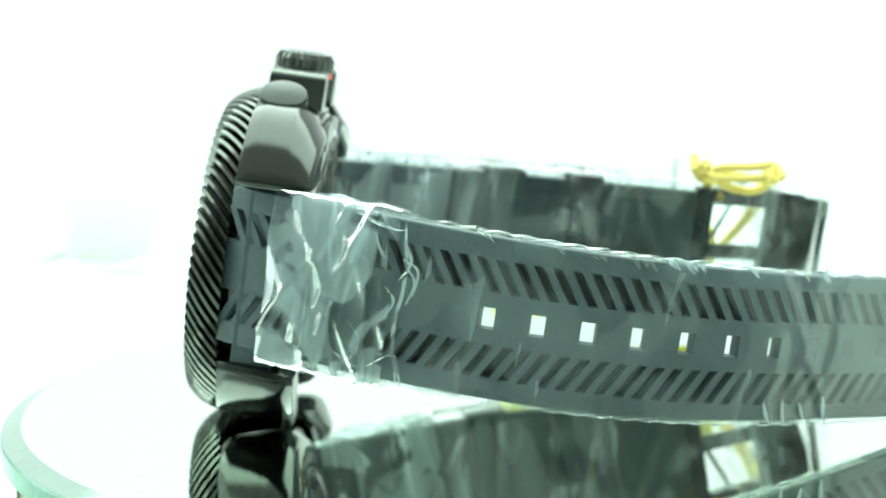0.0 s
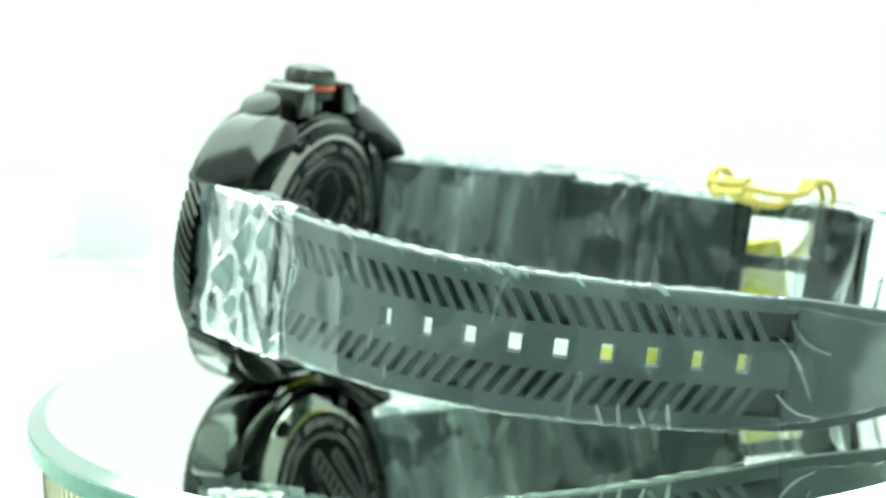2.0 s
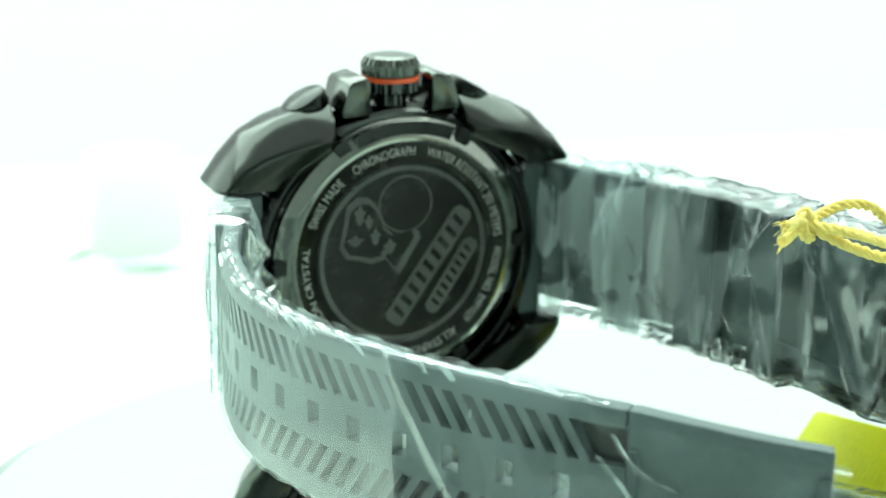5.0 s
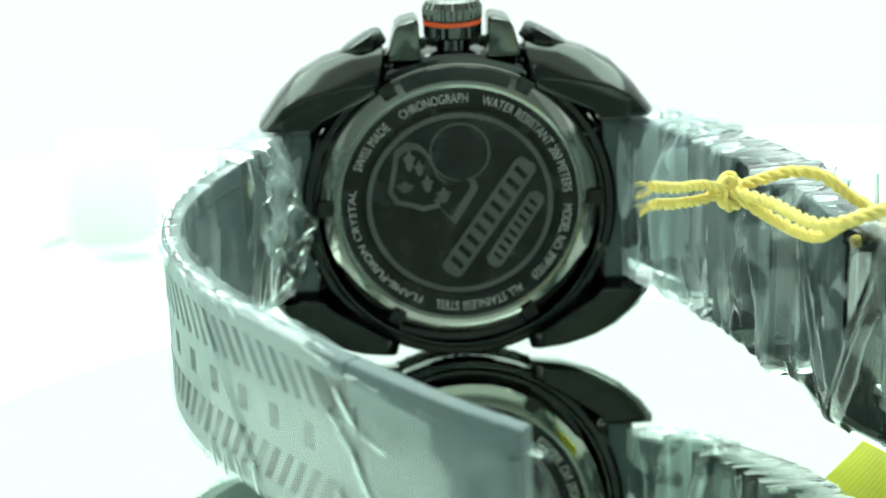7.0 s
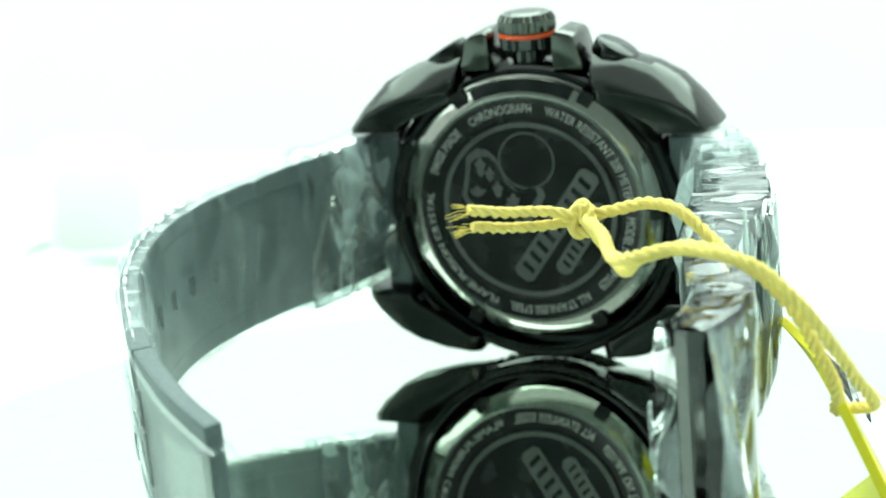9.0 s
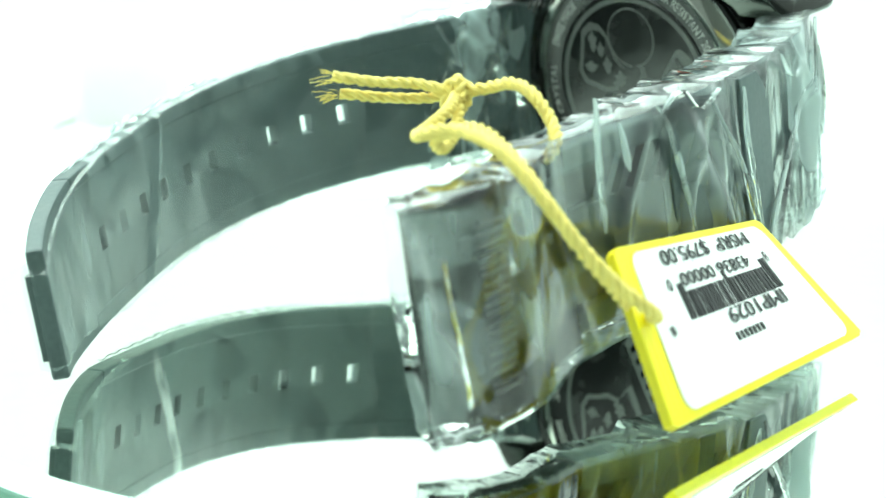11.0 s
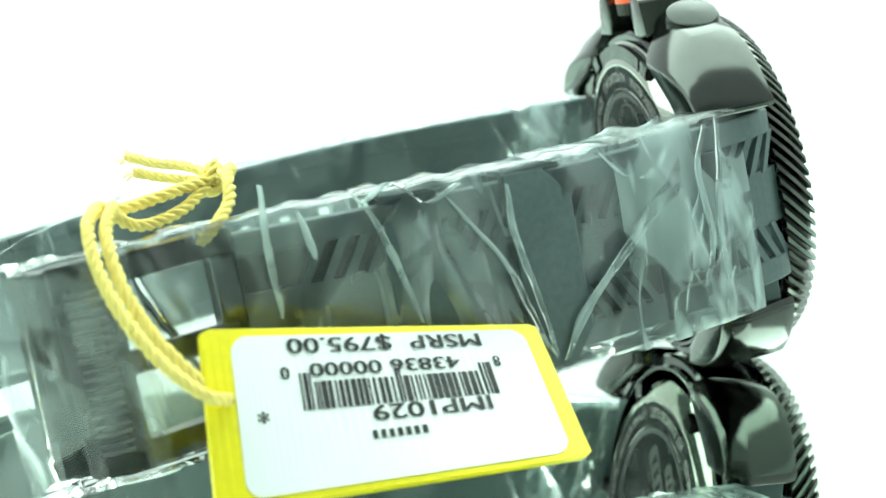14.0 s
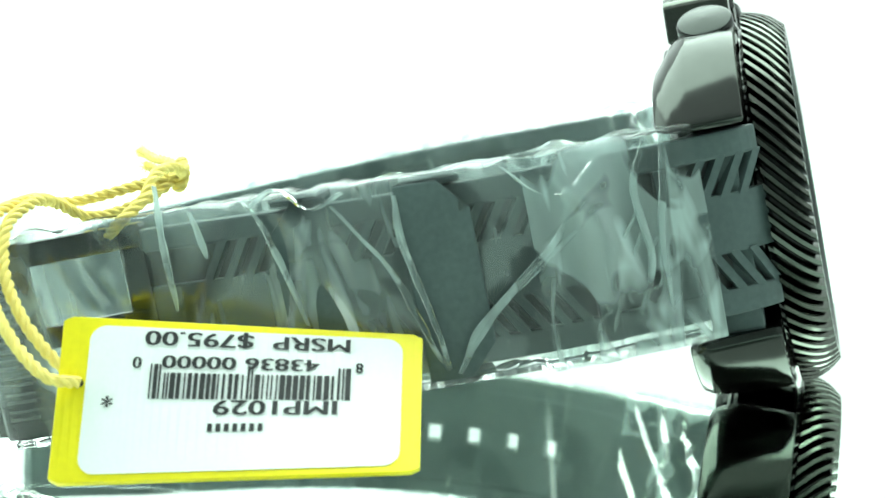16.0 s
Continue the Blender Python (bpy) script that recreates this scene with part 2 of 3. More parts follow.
class Ribbon:
    """The outer face of a strap: a curve in plan. place(s, d, z): s along it, d out from it, z across."""

    def __init__(self, points, side, rise=0.0):
        self.c, self.step = spline(points)
        for _ in range(3):
            self.c[8:-8] = sum(np.roll(self.c, k, 0) for k in range(-8, 9))[8:-8] / 17
        self.t = np.gradient(self.c, axis=0)
        self.t /= np.linalg.norm(self.t, axis=1)[:, None]
        self.n = np.stack([self.t[:, 1], -self.t[:, 0]], 1) * side
        self.length, self.rise = (len(self.c) - 1) * self.step, rise

    def at(self, s):
        i = min(max(s / self.step, 0), len(self.c) - 1.001)
        k, f = int(i), i - int(i)
        return [a[k] * (1 - f) + a[k + 1] * f for a in (self.c, self.t, self.n)]

    def lift(self, s):
        w = min(1, max(0, s / self.length))
        return self.rise * w * w * (3 - 2 * w)

    def place(self, s, d, z):
        c, t, n = self.at(s)
        over = s - self.length if s > self.length else min(s, 0)
        return (c[0] + d * n[0] + over * t[0], c[1] + d * n[1] + over * t[1], z + self.lift(s))

    def slab(self, m, s0, s1, z0, z1, d0, d1, seg=1.5):
        """A curved block; z0, z1, d0, d1 are numbers or functions of s."""
        f = [q if callable(q) else (lambda s, q=q: q) for q in (z0, z1, d0, d1)]
        n = max(1, round((s1 - s0) / seg))
        rows = []
        for i in range(n + 1):
            s = s0 + (s1 - s0) * i / n
            a, b, c, e = (g(s) for g in f)
            rows.append([self.place(s, c, a), self.place(s, e, a), self.place(s, e, b), self.place(s, c, b)])
        return m.grid(rows, closed=True, cap=True)

    def pose_at(self, s, d, z):
        c, t, n = self.at(s)
        x, y, zz = self.place(s, d, z)
        m = Matrix(((t[0], n[0], 0, x * MM), (t[1], n[1], 0, y * MM), (0, 0, 1, zz * MM), (0, 0, 0, 1)))
        return m


def letters(text, size, put, bold=0.0, spacing=1.0):
    """Lettering in the built-in font as a mesh; put(x, y) gives the place of a point of the line, x from 0 to 1 of its length."""
    cu = bpy.data.curves.new("lettering", "FONT")
    cu.body, cu.size, cu.resolution_u, cu.space_character = text, size, 3, spacing
    ob = bpy.data.objects.new("lettering", cu)
    scene.collection.objects.link(ob)
    dg = bpy.context.evaluated_depsgraph_get()
    me = bpy.data.meshes.new_from_object(ob.evaluated_get(dg))
    bpy.data.objects.remove(ob)
    if bold:
        bm = bmesh.new()
        bm.from_mesh(me)
        twin = bmesh.ops.duplicate(bm, geom=bm.verts[:] + bm.edges[:] + bm.faces[:])["geom"]
        for e in twin:
            if isinstance(e, bmesh.types.BMVert):
                e.co.x += bold
        bm.to_mesh(me)
        bm.free()
    co = np.array([v.co for v in me.vertices])
    width = float(co[:, 0].max() - co[:, 0].min())
    lo = float(co[:, 0].min())
    for v in me.vertices:
        v.co = Vector(put(v.co.x - lo, v.co.y, width)) * MM
    me.materials.clear()
    return me


# ---------------------------------------------------------------- the studio


def studio():
    """A white light tent, open behind the camera to a grey room."""
    w, d, h, floor = 0.9, 1.1, 0.85, -0.075
    t = 10
    m = Mesh().box(-1500, 1500, -1500, 1500, floor * 1000 - 20, floor * 1000)
    tagged(part("ground", m.data("ground"), TABLE, None), "white table top under the turntable", "table top", kind="structure")
    z0, z1 = floor * 1000, h * 1000
    for name, b in (("wall_north", (-w * 1000, w * 1000, d * 1000, d * 1000 + t, z0, z1)),
                    ("wall_west", (-w * 1000 - t, -w * 1000, -500, d * 1000 + t, z0, z1)),
                    ("wall_east", (w * 1000, w * 1000 + t, -500, d * 1000 + t, z0, z1))):
        tagged(part(name, Mesh().box(*b).data(name), FABRIC, None), "backlit white fabric wall of a light tent", "wall", kind="structure")
    m = Mesh().box(-w * 1000 - t, w * 1000 + t, -500, d * 1000 + t, z1, z1 + t)
    tagged(part("ceiling", m.data("ceiling"), FABRIC, None), "backlit white fabric roof of a light tent", "ceiling", kind="structure")
    m = Mesh().box(-1500, 1500, -1500, -1490, z0, 2000)
    tagged(part("wall_south", m.data("wall_south"), ROOM, None), "plain grey wall of the room", "wall", kind="structure")


studio()


def turntable():
    """A round mirror with a bevelled rim on a striped drum."""
    base = tagged(new("turntable"), "round glass mirror turntable with a cream striped base", "turntable")
    m = Mesh().lathe([(0.01, 0), (RIM, 0)], 160, "z")
    part("mirror", m.data("mirror"), MIRROR, base, "mirror-polished glass top")
    m = Mesh().lathe([(RIM, 0), (RIM + 3.3, -1.1)], 160, "z")
    part("bevel", m.data("bevel", True), BEVEL_GLASS, base, "ground bevel of the mirror")
    m = Mesh().lathe([(RIM + 3.3, -1.1), (RIM + 3.6, -1.5), (RIM + 3.6, -4.6), (RIM + 3.1, -5.0), (60, -5.0)], 160, "z")
    part("glass_edge", m.data("glass_edge", True), GREEN_GLASS, base, "green glass edge")
    m = Mesh().lathe([(60, -5.0), (RIM + 0.9, -5.02), (RIM + 1.1, -5.4), (RIM + 1.1, -42), (RIM + 0.5, -42.6), (RIM + 0.5, -74.8), (20, -74.9)], 160, "z")
    drum = part("drum", m.data("drum", True), CREAM, base, "cream drum with dark vertical seams")
    m = Mesh().box(RIM + 1.0, RIM + 1.25, -0.11, 0.11, -42, -5.4)
    me = m.data("seam")
    me.materials.append(DARK_LINE)
    for k in range(220):
        part("seam", me, DARK_LINE, drum, at=pose(0, 0, 0, 0, 0, 360 * k / 220))
    return base


TABLE_TURN = turntable()

# ---------------------------------------------------------------- the watch
# millimetres: x along the straps, y from the case back (0) to the dial, z to the crown
WATCH = tagged(new("wristwatch"), "black steel chronograph with grey rubber strap, standing on edge", "wristwatch")
WATCH.matrix_world = SEAT


def arc(r, a0, a1, n):
    return [(r * math.cos(radians(a0 + (a1 - a0) * k / n)), r * math.sin(radians(a0 + (a1 - a0) * k / n))) for k in range(n + 1)]


def sector(m, r0, r1, a0, a1, y0, y1, n=12):
    """A piece of a ring between two angles, y0 to y1."""
    outline = arc(r1, a0, a1, n) + arc(r0, a1, a0, n)
    return m.prism(outline, y0, y1, lambda u, v, w: (u, w, v))


def watch_case():
    # barrel of the case behind the bezel
    m = Mesh().lathe([(22.4, 0.4), (22.9, 0.3), (23.3, 0.7), (23.3, 1.2), (24.4, 1.2), (24.9, 1.7), (25.0, 2.6), (25.2, 3.6), (25.2, 10.2), (24.2, 10.6), (24.0, 11.6), (10, 11.6)], 128)
    case = part("case", m.data("case", True), BLACK_STEEL, WATCH, "polished black steel case", at=pose(0, 0, -1.5 * MM) @ Matrix.Diagonal((1.07, 1, 1.07, 1)))

    # shoulders that run out into the lugs
    def lug(sx, sz):
        top = sz > 0
        if top:
            outline = [(10.6, 22.4), (11.0, 26.0), (16, 25.6), (20.5, 24.2), (24.6, 22.0), (28.0, 18.6), (31.0, 14.6), (30.6, 13.9), (22.4, 13.9), (21.0, 15.4)]
        else:
            outline = [(10.2, 21.6), (10.8, 24.2), (16, 23.6), (21.0, 22.2), (25.0, 20.0), (28.6, 16.8), (30.4, 14.2), (30.2, 12.9), (22.4, 12.9), (21.0, 14.6)]
        m = Mesh()
        rows = []
        cx, cz = 21.0, 17.0
        chamfer = ((-1.3, 0.84, 0.44), (-0.4, 0.92, 0.56), (1.4, 0.985, 0.82), (3.6, 1.0, 1.0), (8.6, 1.0, 1.0), (10.6, 0.965, 0.965))
        plain = ((-2.0, 0.80, 0.80), (-0.9, 0.92, 0.92), (0.8, 0.985, 0.985), (2.4, 1.0, 1.0), (8.6, 1.0, 1.0), (10.6, 0.965, 0.965))
        for y, shrink, low in chamfer if top else plain:
            ring = []
            for u, v in outline:
                a, b = cx + (u - cx) * shrink, max(cz + (v - cz) * (low if v > cz else shrink), 13.9 if top else 12.9)
                inner = max(0.0, 25.2 - math.hypot(a, b)) if y < 1 else 0.0
                a -= 0.0 if top else 3.4 * max(0.0, (y - 1) / 9.6) * max(0.0, (a - 18) / 12)
                ring.append((sx * a, y + inner * 0.55, sz * b))
            rows.append(ring)
        m.grid(rows, closed=True, cap=True)
        part("lug", m.data("lug", True, 0.35), LUG_STEEL, case, "gunmetal steel lug with polished facets")
        # polished groove beside the lug
        m = Mesh()
        for k, r in enumerate((27.3, 28.3)):
            a0, a1 = (30, 62) if top else (-62, -34)
            pts = arc(r - 3.0, a0, a1, 10)
            rows = [[(sx * u, 0.55 - 0.1 * k, v), (sx * u * 1.012, 0.1 - 0.1 * k, v * 1.012), (sx * u * 1.03, 0.6, v * 1.03)] for u, v in pts]
            m.grid(rows)
        part("ridge", m.data("ridge", True), BLACK_STEEL, case)

    for sx in (-1, 1):
        for sz in (-1, 1):
            lug(sx, sz)

    # lug bars between lug and strap
    for sx in (-1, 1):
        m = Mesh().box(min(sx * 23, sx * 27), max(sx * 23, sx * 27), 2.2, 8.5, -13.0, 13.0)
        part("end_link", m.data("end_link", False, 0.3), RUBBER, case)

    # case back
    m = Mesh().lathe([(22.9, 0.9), (22.5, 0.55), (20.2, -0.70), (19.8, -0.8), (19.3, -0.8)], 128)
    back = part("case_back", m.data("case_back", True), POLISHED, WATCH, "screwed case back with engraved ring", at=Matrix.Diagonal((1.035, 1, 1.035, 1)))
    m = Mesh().lathe([(19.3, -0.8), (19.15, -0.7), (16.1, -0.7), (15.9, -0.62)], 128)
    part("text_ring", m.data("text_ring", True), BACK_STEEL, back, "black ring with etched lettering")
    m = Mesh().lathe([(15.9, -0.62), (15.75, -0.86), (15.45, -0.86), (15.3, -0.62), (0.02, -0.60)], 128)
    part("centre_plate", m.data("centre_plate", True), BACK_STEEL, back, "dark centre plate")
    m = Mesh().lathe([(15.2, -0.6), (15.15, -0.66), (14.4, -0.66), (14.35, -0.6)], 96)
    part("frosted_ring", m.data("frosted_ring", True), FROST, back)
    for k in range(6):
        a = 60 * k
        m = sector(Mesh(), 20.9, 23.1, a - 3.1, a + 3.1, -0.85, 0.4, 4)
        part("notch", m.data("notch", False, 0.1), BACK_STEEL, back)
        m = sector(Mesh(), 20.0, 22.5, a + 6.5, a + 53.5, -0.62, 0.3, 14)
        if k in (1,):
            part("plate_segment", m.data("plate_segment"), BACK_STEEL, back)

    def ring_text(text, a0, a1, r=16.85, size=2.15):
        """Lettering round the ring; angles clockwise from the crown, seen from behind."""
        def put(x, y, width):
            a = radians(a0 + (a1 - a0) * x / width)
            rr = r + y
            return (rr * math.sin(a), -0.74, rr * math.cos(a))
        part("lettering", letters(text, size, put), ENGRAVE, back)

    ring_text("SWISS MADE", -69, -39.5)
    ring_text("CHRONOGRAPH", -31.5, 5.8)
    ring_text("WATER RESISTANT 200 METERS", 13.4, 86)
    ring_text("MODEL NO. IMP1029", 93, 138.5)
    ring_text("ALL STAINLESS STEEL", 146, 195.5)
    ring_text("FLAME-FUSION CRYSTAL", 203, 280, 17.0, 1.7)

    # emblem: two slanted name plates with bars, a disc and a frosted crest
    def plate(cx, cz, length, width, ang, n, tall):
        ca, sa = math.cos(radians(ang)), math.sin(radians(ang))
        put = lambda u, v, w: (cx + u * ca - v * sa, w, cz + u * sa + v * ca)
        h, l, c = width / 2, length / 2, 0.8
        out = [(-l + c, -h), (l - c, -h), (l, -h + c), (l, h - c), (l - c, h), (-l + c, h), (-l, h - c), (-l, -h + c)]
        p = part("name_plate", Mesh().prism(out, -0.68, -0.55, put).data("name_plate"), FROST, back, "frosted slanted name plate")
        for k in range(n):
            u = -l + 1.2 + (length - 2.4) * (k + 0.5) / n
            wd = (length - 2.4) / n * 0.32
            m = Mesh().prism([(u - wd, -tall), (u + wd * 0.4, -tall), (u + wd, tall), (u - wd * 0.4, tall)], -0.72, -0.6, put)
            part("bar", m.data("bar"), BACK_STEEL, p)

    plate(4.6, -2.6, 23.0, 3.8, 54, 9, 1.25)
    plate(8.9, -4.8, 14.5, 2.9, 56, 8, 0.85)
    m = Mesh().prism(arc(4.6, 0, 350, 36), -0.66, -0.55, lambda u, v, w: (0.2 + u, w, 8.6 + v))
    part("disc", m.data("disc"), BACK_STEEL, back)
    m = Mesh().lathe([(4.55, -0.6), (4.6, -0.68), (4.85, -0.68), (4.9, -0.6)], 48, centre=(0.2, 0, 8.6))
    part("disc_rim", m.data("disc_rim", True), FROST, back)
    rnd = random.Random(4)
    out = [(-11.6, 2.4), (-10.8, 6.2), (-10.2, 9.2), (-8.6, 10.6), (-6.6, 10.5), (-5.2, 9.2), (-4.0, 7.0), (-3.4, 4.8), (-2.0, 3.4), (0.2, 3.2), (1.4, 4.0), (2.6, 3.8), (2.9, 2.6), (0.4, -1.6), (-0.9, -3.4), (-2.0, -2.2), (-3.4, -0.6), (-6.0, -0.9), (-8.4, -0.2), (-10.6, 0.2)]
    out = [(u + rnd.uniform(-0.15, 0.15), v + rnd.uniform(-0.15, 0.15)) for u, v in out]
    part("crest", Mesh().prism(out, -0.67, -0.55, lambda u, v, w: (u, w, v)).data("crest"), FROST, back, "frosted crest shape")
    inner = [(u * 0.86 - 0.8, v * 0.82 + 0.7) for u, v in out]
    part("crest_field", Mesh().prism(inner, -0.70, -0.6, lambda u, v, w: (u, w, v)).data("crest_field"), BACK_STEEL, back)
    for cx, cz, r, sq in ((-8.0, 7.6, 0.8, 1.9), (-6.4, 6.2, 0.7, 1.5), (-5.2, 3.6, 0.8, 1.5), (-8.8, 3.2, 1.3, 0.6), (-2.6, 1.6, 1.0, 1.1), (-3.6, 0.6, 0.6, 1.0)):
        out = [(cx + r * (1 + 0.3 * math.sin(5 * a)) * math.cos(a), cz + sq * r * (1 + 0.25 * math.cos(4 * a)) * math.sin(a)) for a in np.linspace(0, 6.1, 22)]
        part("crest_detail", Mesh().prism(out, -0.74, -0.6, lambda u, v, w: (u, w, v)).data("crest_detail"), FROST, back)


def watch_bezel():
    # near-black body, so the gaps between the teeth come out dark
    m = Mesh().lathe([(22.8, 11.2), (23.6, 11.2), (23.8, 11.6), (23.2, 14.0), (21.8, 16.4), (21.2, 16.9), (20.6, 16.9), (20.0, 16.4), (19.8, 16.0)], 128)
    bezel = part("bezel", m.data("bezel", True), GROOVE_SHADE, WATCH, "gear-cut black steel bezel", at=pose(0, 0.4 * MM, -1.6 * MM) @ Matrix.Diagonal((1.115, 1, 1.115, 1)))
    n, lean = 80, -13.5
    w0, w1 = 1.5, 1.4

    def point(deg, r, y):
        return (r * math.cos(radians(deg)), y, r * math.sin(radians(deg)))

    m = Mesh()
    rows = []
    for k in range(7):
        f = k / 6
        y = 11.0 + 5.9 * f
        r = 25.4 - 1.0 * f - 1.6 * f ** 3
        c = lean * (f - 0.5)
        hw = w0 + (w1 - w0) * f
        rows.append([point(c - hw, r - 1.6, y), point(c - hw, r - 0.35, y), point(c - hw * 0.55, r, y), point(c + hw * 0.6, r + 0.02, y), point(c + hw, r - 0.7, y), point(c + hw, r - 1.6, y)])
    m.grid(rows, closed=True, cap=True)
    me = m.data("tooth", True)
    me.materials.append(STEEL)
    for k in range(n):
        part("tooth", me, STEEL, bezel, at=pose(0, 0, 0, 0, 360 * k / n, 0))
    m = Mesh().lathe([(20.4, 16.1), (10, 16.15), (0.02, 16.2)], 96)
    part("crystal", m.data("crystal", True), BACK_STEEL, WATCH, "dark crystal over the dial", at=pose(0, 0.4 * MM, -1.6 * MM))


def watch_crown():
    cy = 5.4
    m = Mesh()
    rows = []
    for r, z in ((2.9, 23.0), (2.9, 26.4), (4.3, 26.4), (4.65, 26.7), (4.65, 28.5)):
        rows.append([((r + (0.22 if k % 2 and r > 4 else 0)) * math.cos(2 * math.pi * k / 72), cy + (r + (0.22 if k % 2 and r > 4 else 0)) * math.sin(2 * math.pi * k / 72), z) for k in range(72)])
    m.grid(rows, closed=True)
    crown = part("crown", m.data("crown"), BLACK_STEEL, WATCH, "fluted black crown with an orange ring", at=pose(0, 0.3 * MM, 1.0 * MM))
    m = Mesh().lathe([(4.3, 28.5), (4.9, 28.55), (4.95, 28.9), (4.9, 29.25), (4.3, 29.3)], 72, "z", (0, cy, 0))
    part("ring", m.data("ring", True), ORANGE, crown, "orange ring")
    m = Mesh()
    rows = []
    for r, z in ((4.6, 29.3), (4.75, 29.6), (4.75, 31.4), (4.1, 32.4), (3.0, 32.7), (0.02, 32.75)):
        rows.append([((r + (0.28 if k % 4 < 2 and r > 4 else 0)) * math.cos(2 * math.pi * k / 96), cy + (r + (0.28 if k % 4 < 2 and r > 4 else 0)) * math.sin(2 * math.pi * k / 96), z) for k in range(96)])
    m.grid(rows, closed=True)
    part("cap", m.data("cap"), STEEL, crown, "fluted cap")
    for sx in (-1, 1):
        out = [(5.6, 23.4), (5.7, 29.4), (6.4, 30.0), (9.0, 29.4), (9.7, 28.7), (10.8, 24.6), (11.0, 23.4)]
        m = Mesh().prism(out, 0.8, 10.2, lambda u, v, w: (sx * u, w, v))
        g = part("crown_guard", m.data("crown_guard", True, 0.5), STEEL, WATCH, "steel crown guard", at=pose(0, 0, 1.0 * MM))
        a = pose(sx * 13.5 * MM, 6.8 * MM, 23.2 * MM, 0, sx * 30, 0)
        m = Mesh().lathe([(2.4, -1), (2.4, 1.9), (3.9, 1.95), (4.05, 2.2), (4.05, 4.2), (3.8, 4.6), (3.3, 4.8), (0.02, 4.95)], 40, "z")
        p = part("pusher", m.data("pusher", True), PUSHER_STEEL, WATCH, "round steel pusher", at=a)
        m = Mesh().lathe([(4.1, -1.2), (4.1, 0.5), (3.0, 0.6), (3.0, -0.2)], 40, "z")
        part("collar", m.data("collar", True), BLACK_STEEL, p)


LEFT = Ribbon([(-26, 12), (-29.5, 7), (-32, 0.8), (-34.4, -7), (-37.6, -15), (-40.6, -22.5), (-42.6, -30.7), (-43.9, -38.3), (-44.1, -45.7), (-43.2, -53.3), (-41.4, -60.6), (-38.9, -67.4), (-35.6, -74.5),
               (-31.6, -81.1), (-27.3, -87.7), (-22.9, -94.2), (-18, -100.8), (-12.5, -106.5), (-6.5, -111.8), (0, -116.4)], 1, 0.7)
RIGHT = Ribbon([(26.3, 12), (29.2, 9), (33, 1), (37, -8), (41.2, -18), (44.4, -27), (46.6, -36), (47.8, -46), (48.1, -56), (48.3, -64), (49, -72), (52, -79), (54, -84.5), (54.7, -90), (53.8, -95), (52.8, -97.5)], -1, 3.4)


def at_y(ribbon, y):
    """How far along the ribbon it passes a y."""
    return float(np.argmin(abs(ribbon.c[:, 1] - y)) * ribbon.step)


def strap(ribbon, name, label, s_end, half, ribs, holes, centre=4.0):
    """A moulded strap: rails, a centre band, sunk channels with slanted ribs, and real holes."""
    deep, chan = -2.5, 8.9
    m = Mesh()
    for z in (-1, 1):
        lo, hi = (centre, chan + 0.2) if z > 0 else (-chan - 0.2, -centre)
        ribbon.slab(m, 0.5, s_end, lo, hi, deep + 0.02, -1.95)
        lo, hi = (1.65, centre) if z > 0 else (-centre, -1.65)
        ribbon.slab(m, 0.5, s_end, lo, hi, deep, -0.12)
    marks = [0.5] + [q for h in holes for q in (h - 1.17, h + 1.17)] + [s_end]
    for a, b in zip(marks[::2], marks[1::2]):
        ribbon.slab(m, a, b, -1.65, 1.65, deep, -0.12)
    ob = part(name, m.data(name), RUBBER, WATCH, label)
    for z in (-1, 1):
        a, b = (lambda s: z * chan), (lambda s: z * half(s))
        lo, hi = (a, b) if z > 0 else (b, a)
        q = Mesh()
        ribbon.slab(q, 0.5, s_end, lo, hi, deep - 0.2, 0.0)
        part("rail", q.data("rail", False, 0.4), RUBBER, ob)
        # near-black sheet on the channel floor stands in for the shade down there
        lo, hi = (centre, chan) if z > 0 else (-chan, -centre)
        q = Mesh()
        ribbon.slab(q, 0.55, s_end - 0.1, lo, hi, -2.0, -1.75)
        part("groove_shade_sheet", q.data("groove_shade_sheet"), GROOVE_SHADE, ob)
    # slanted ribs: one mesh for each side
    for z in (-1, 1):
        lo, hi, run, w = centre - 0.3, chan + 0.3, 1.7, 0.82
        q = Mesh()
        for d0, d1 in ((-1.95, -0.05),):
            p = []
            for d in (d0, d1):
                k = w if d < -1 else w * 0.82
                p += [(-run - k, d, z * hi), (-run + k, d, z * hi), (run + k, d, z * lo), (run - k, d, z * lo)]
            q.box8(p)
        me = q.data("rib", False, 0.0)
        me.materials.append(RUBBER)
        for s in ribs:
            part("rib", me, RUBBER, ob, at=ribbon.pose_at(s, 0, 0))
    return ob


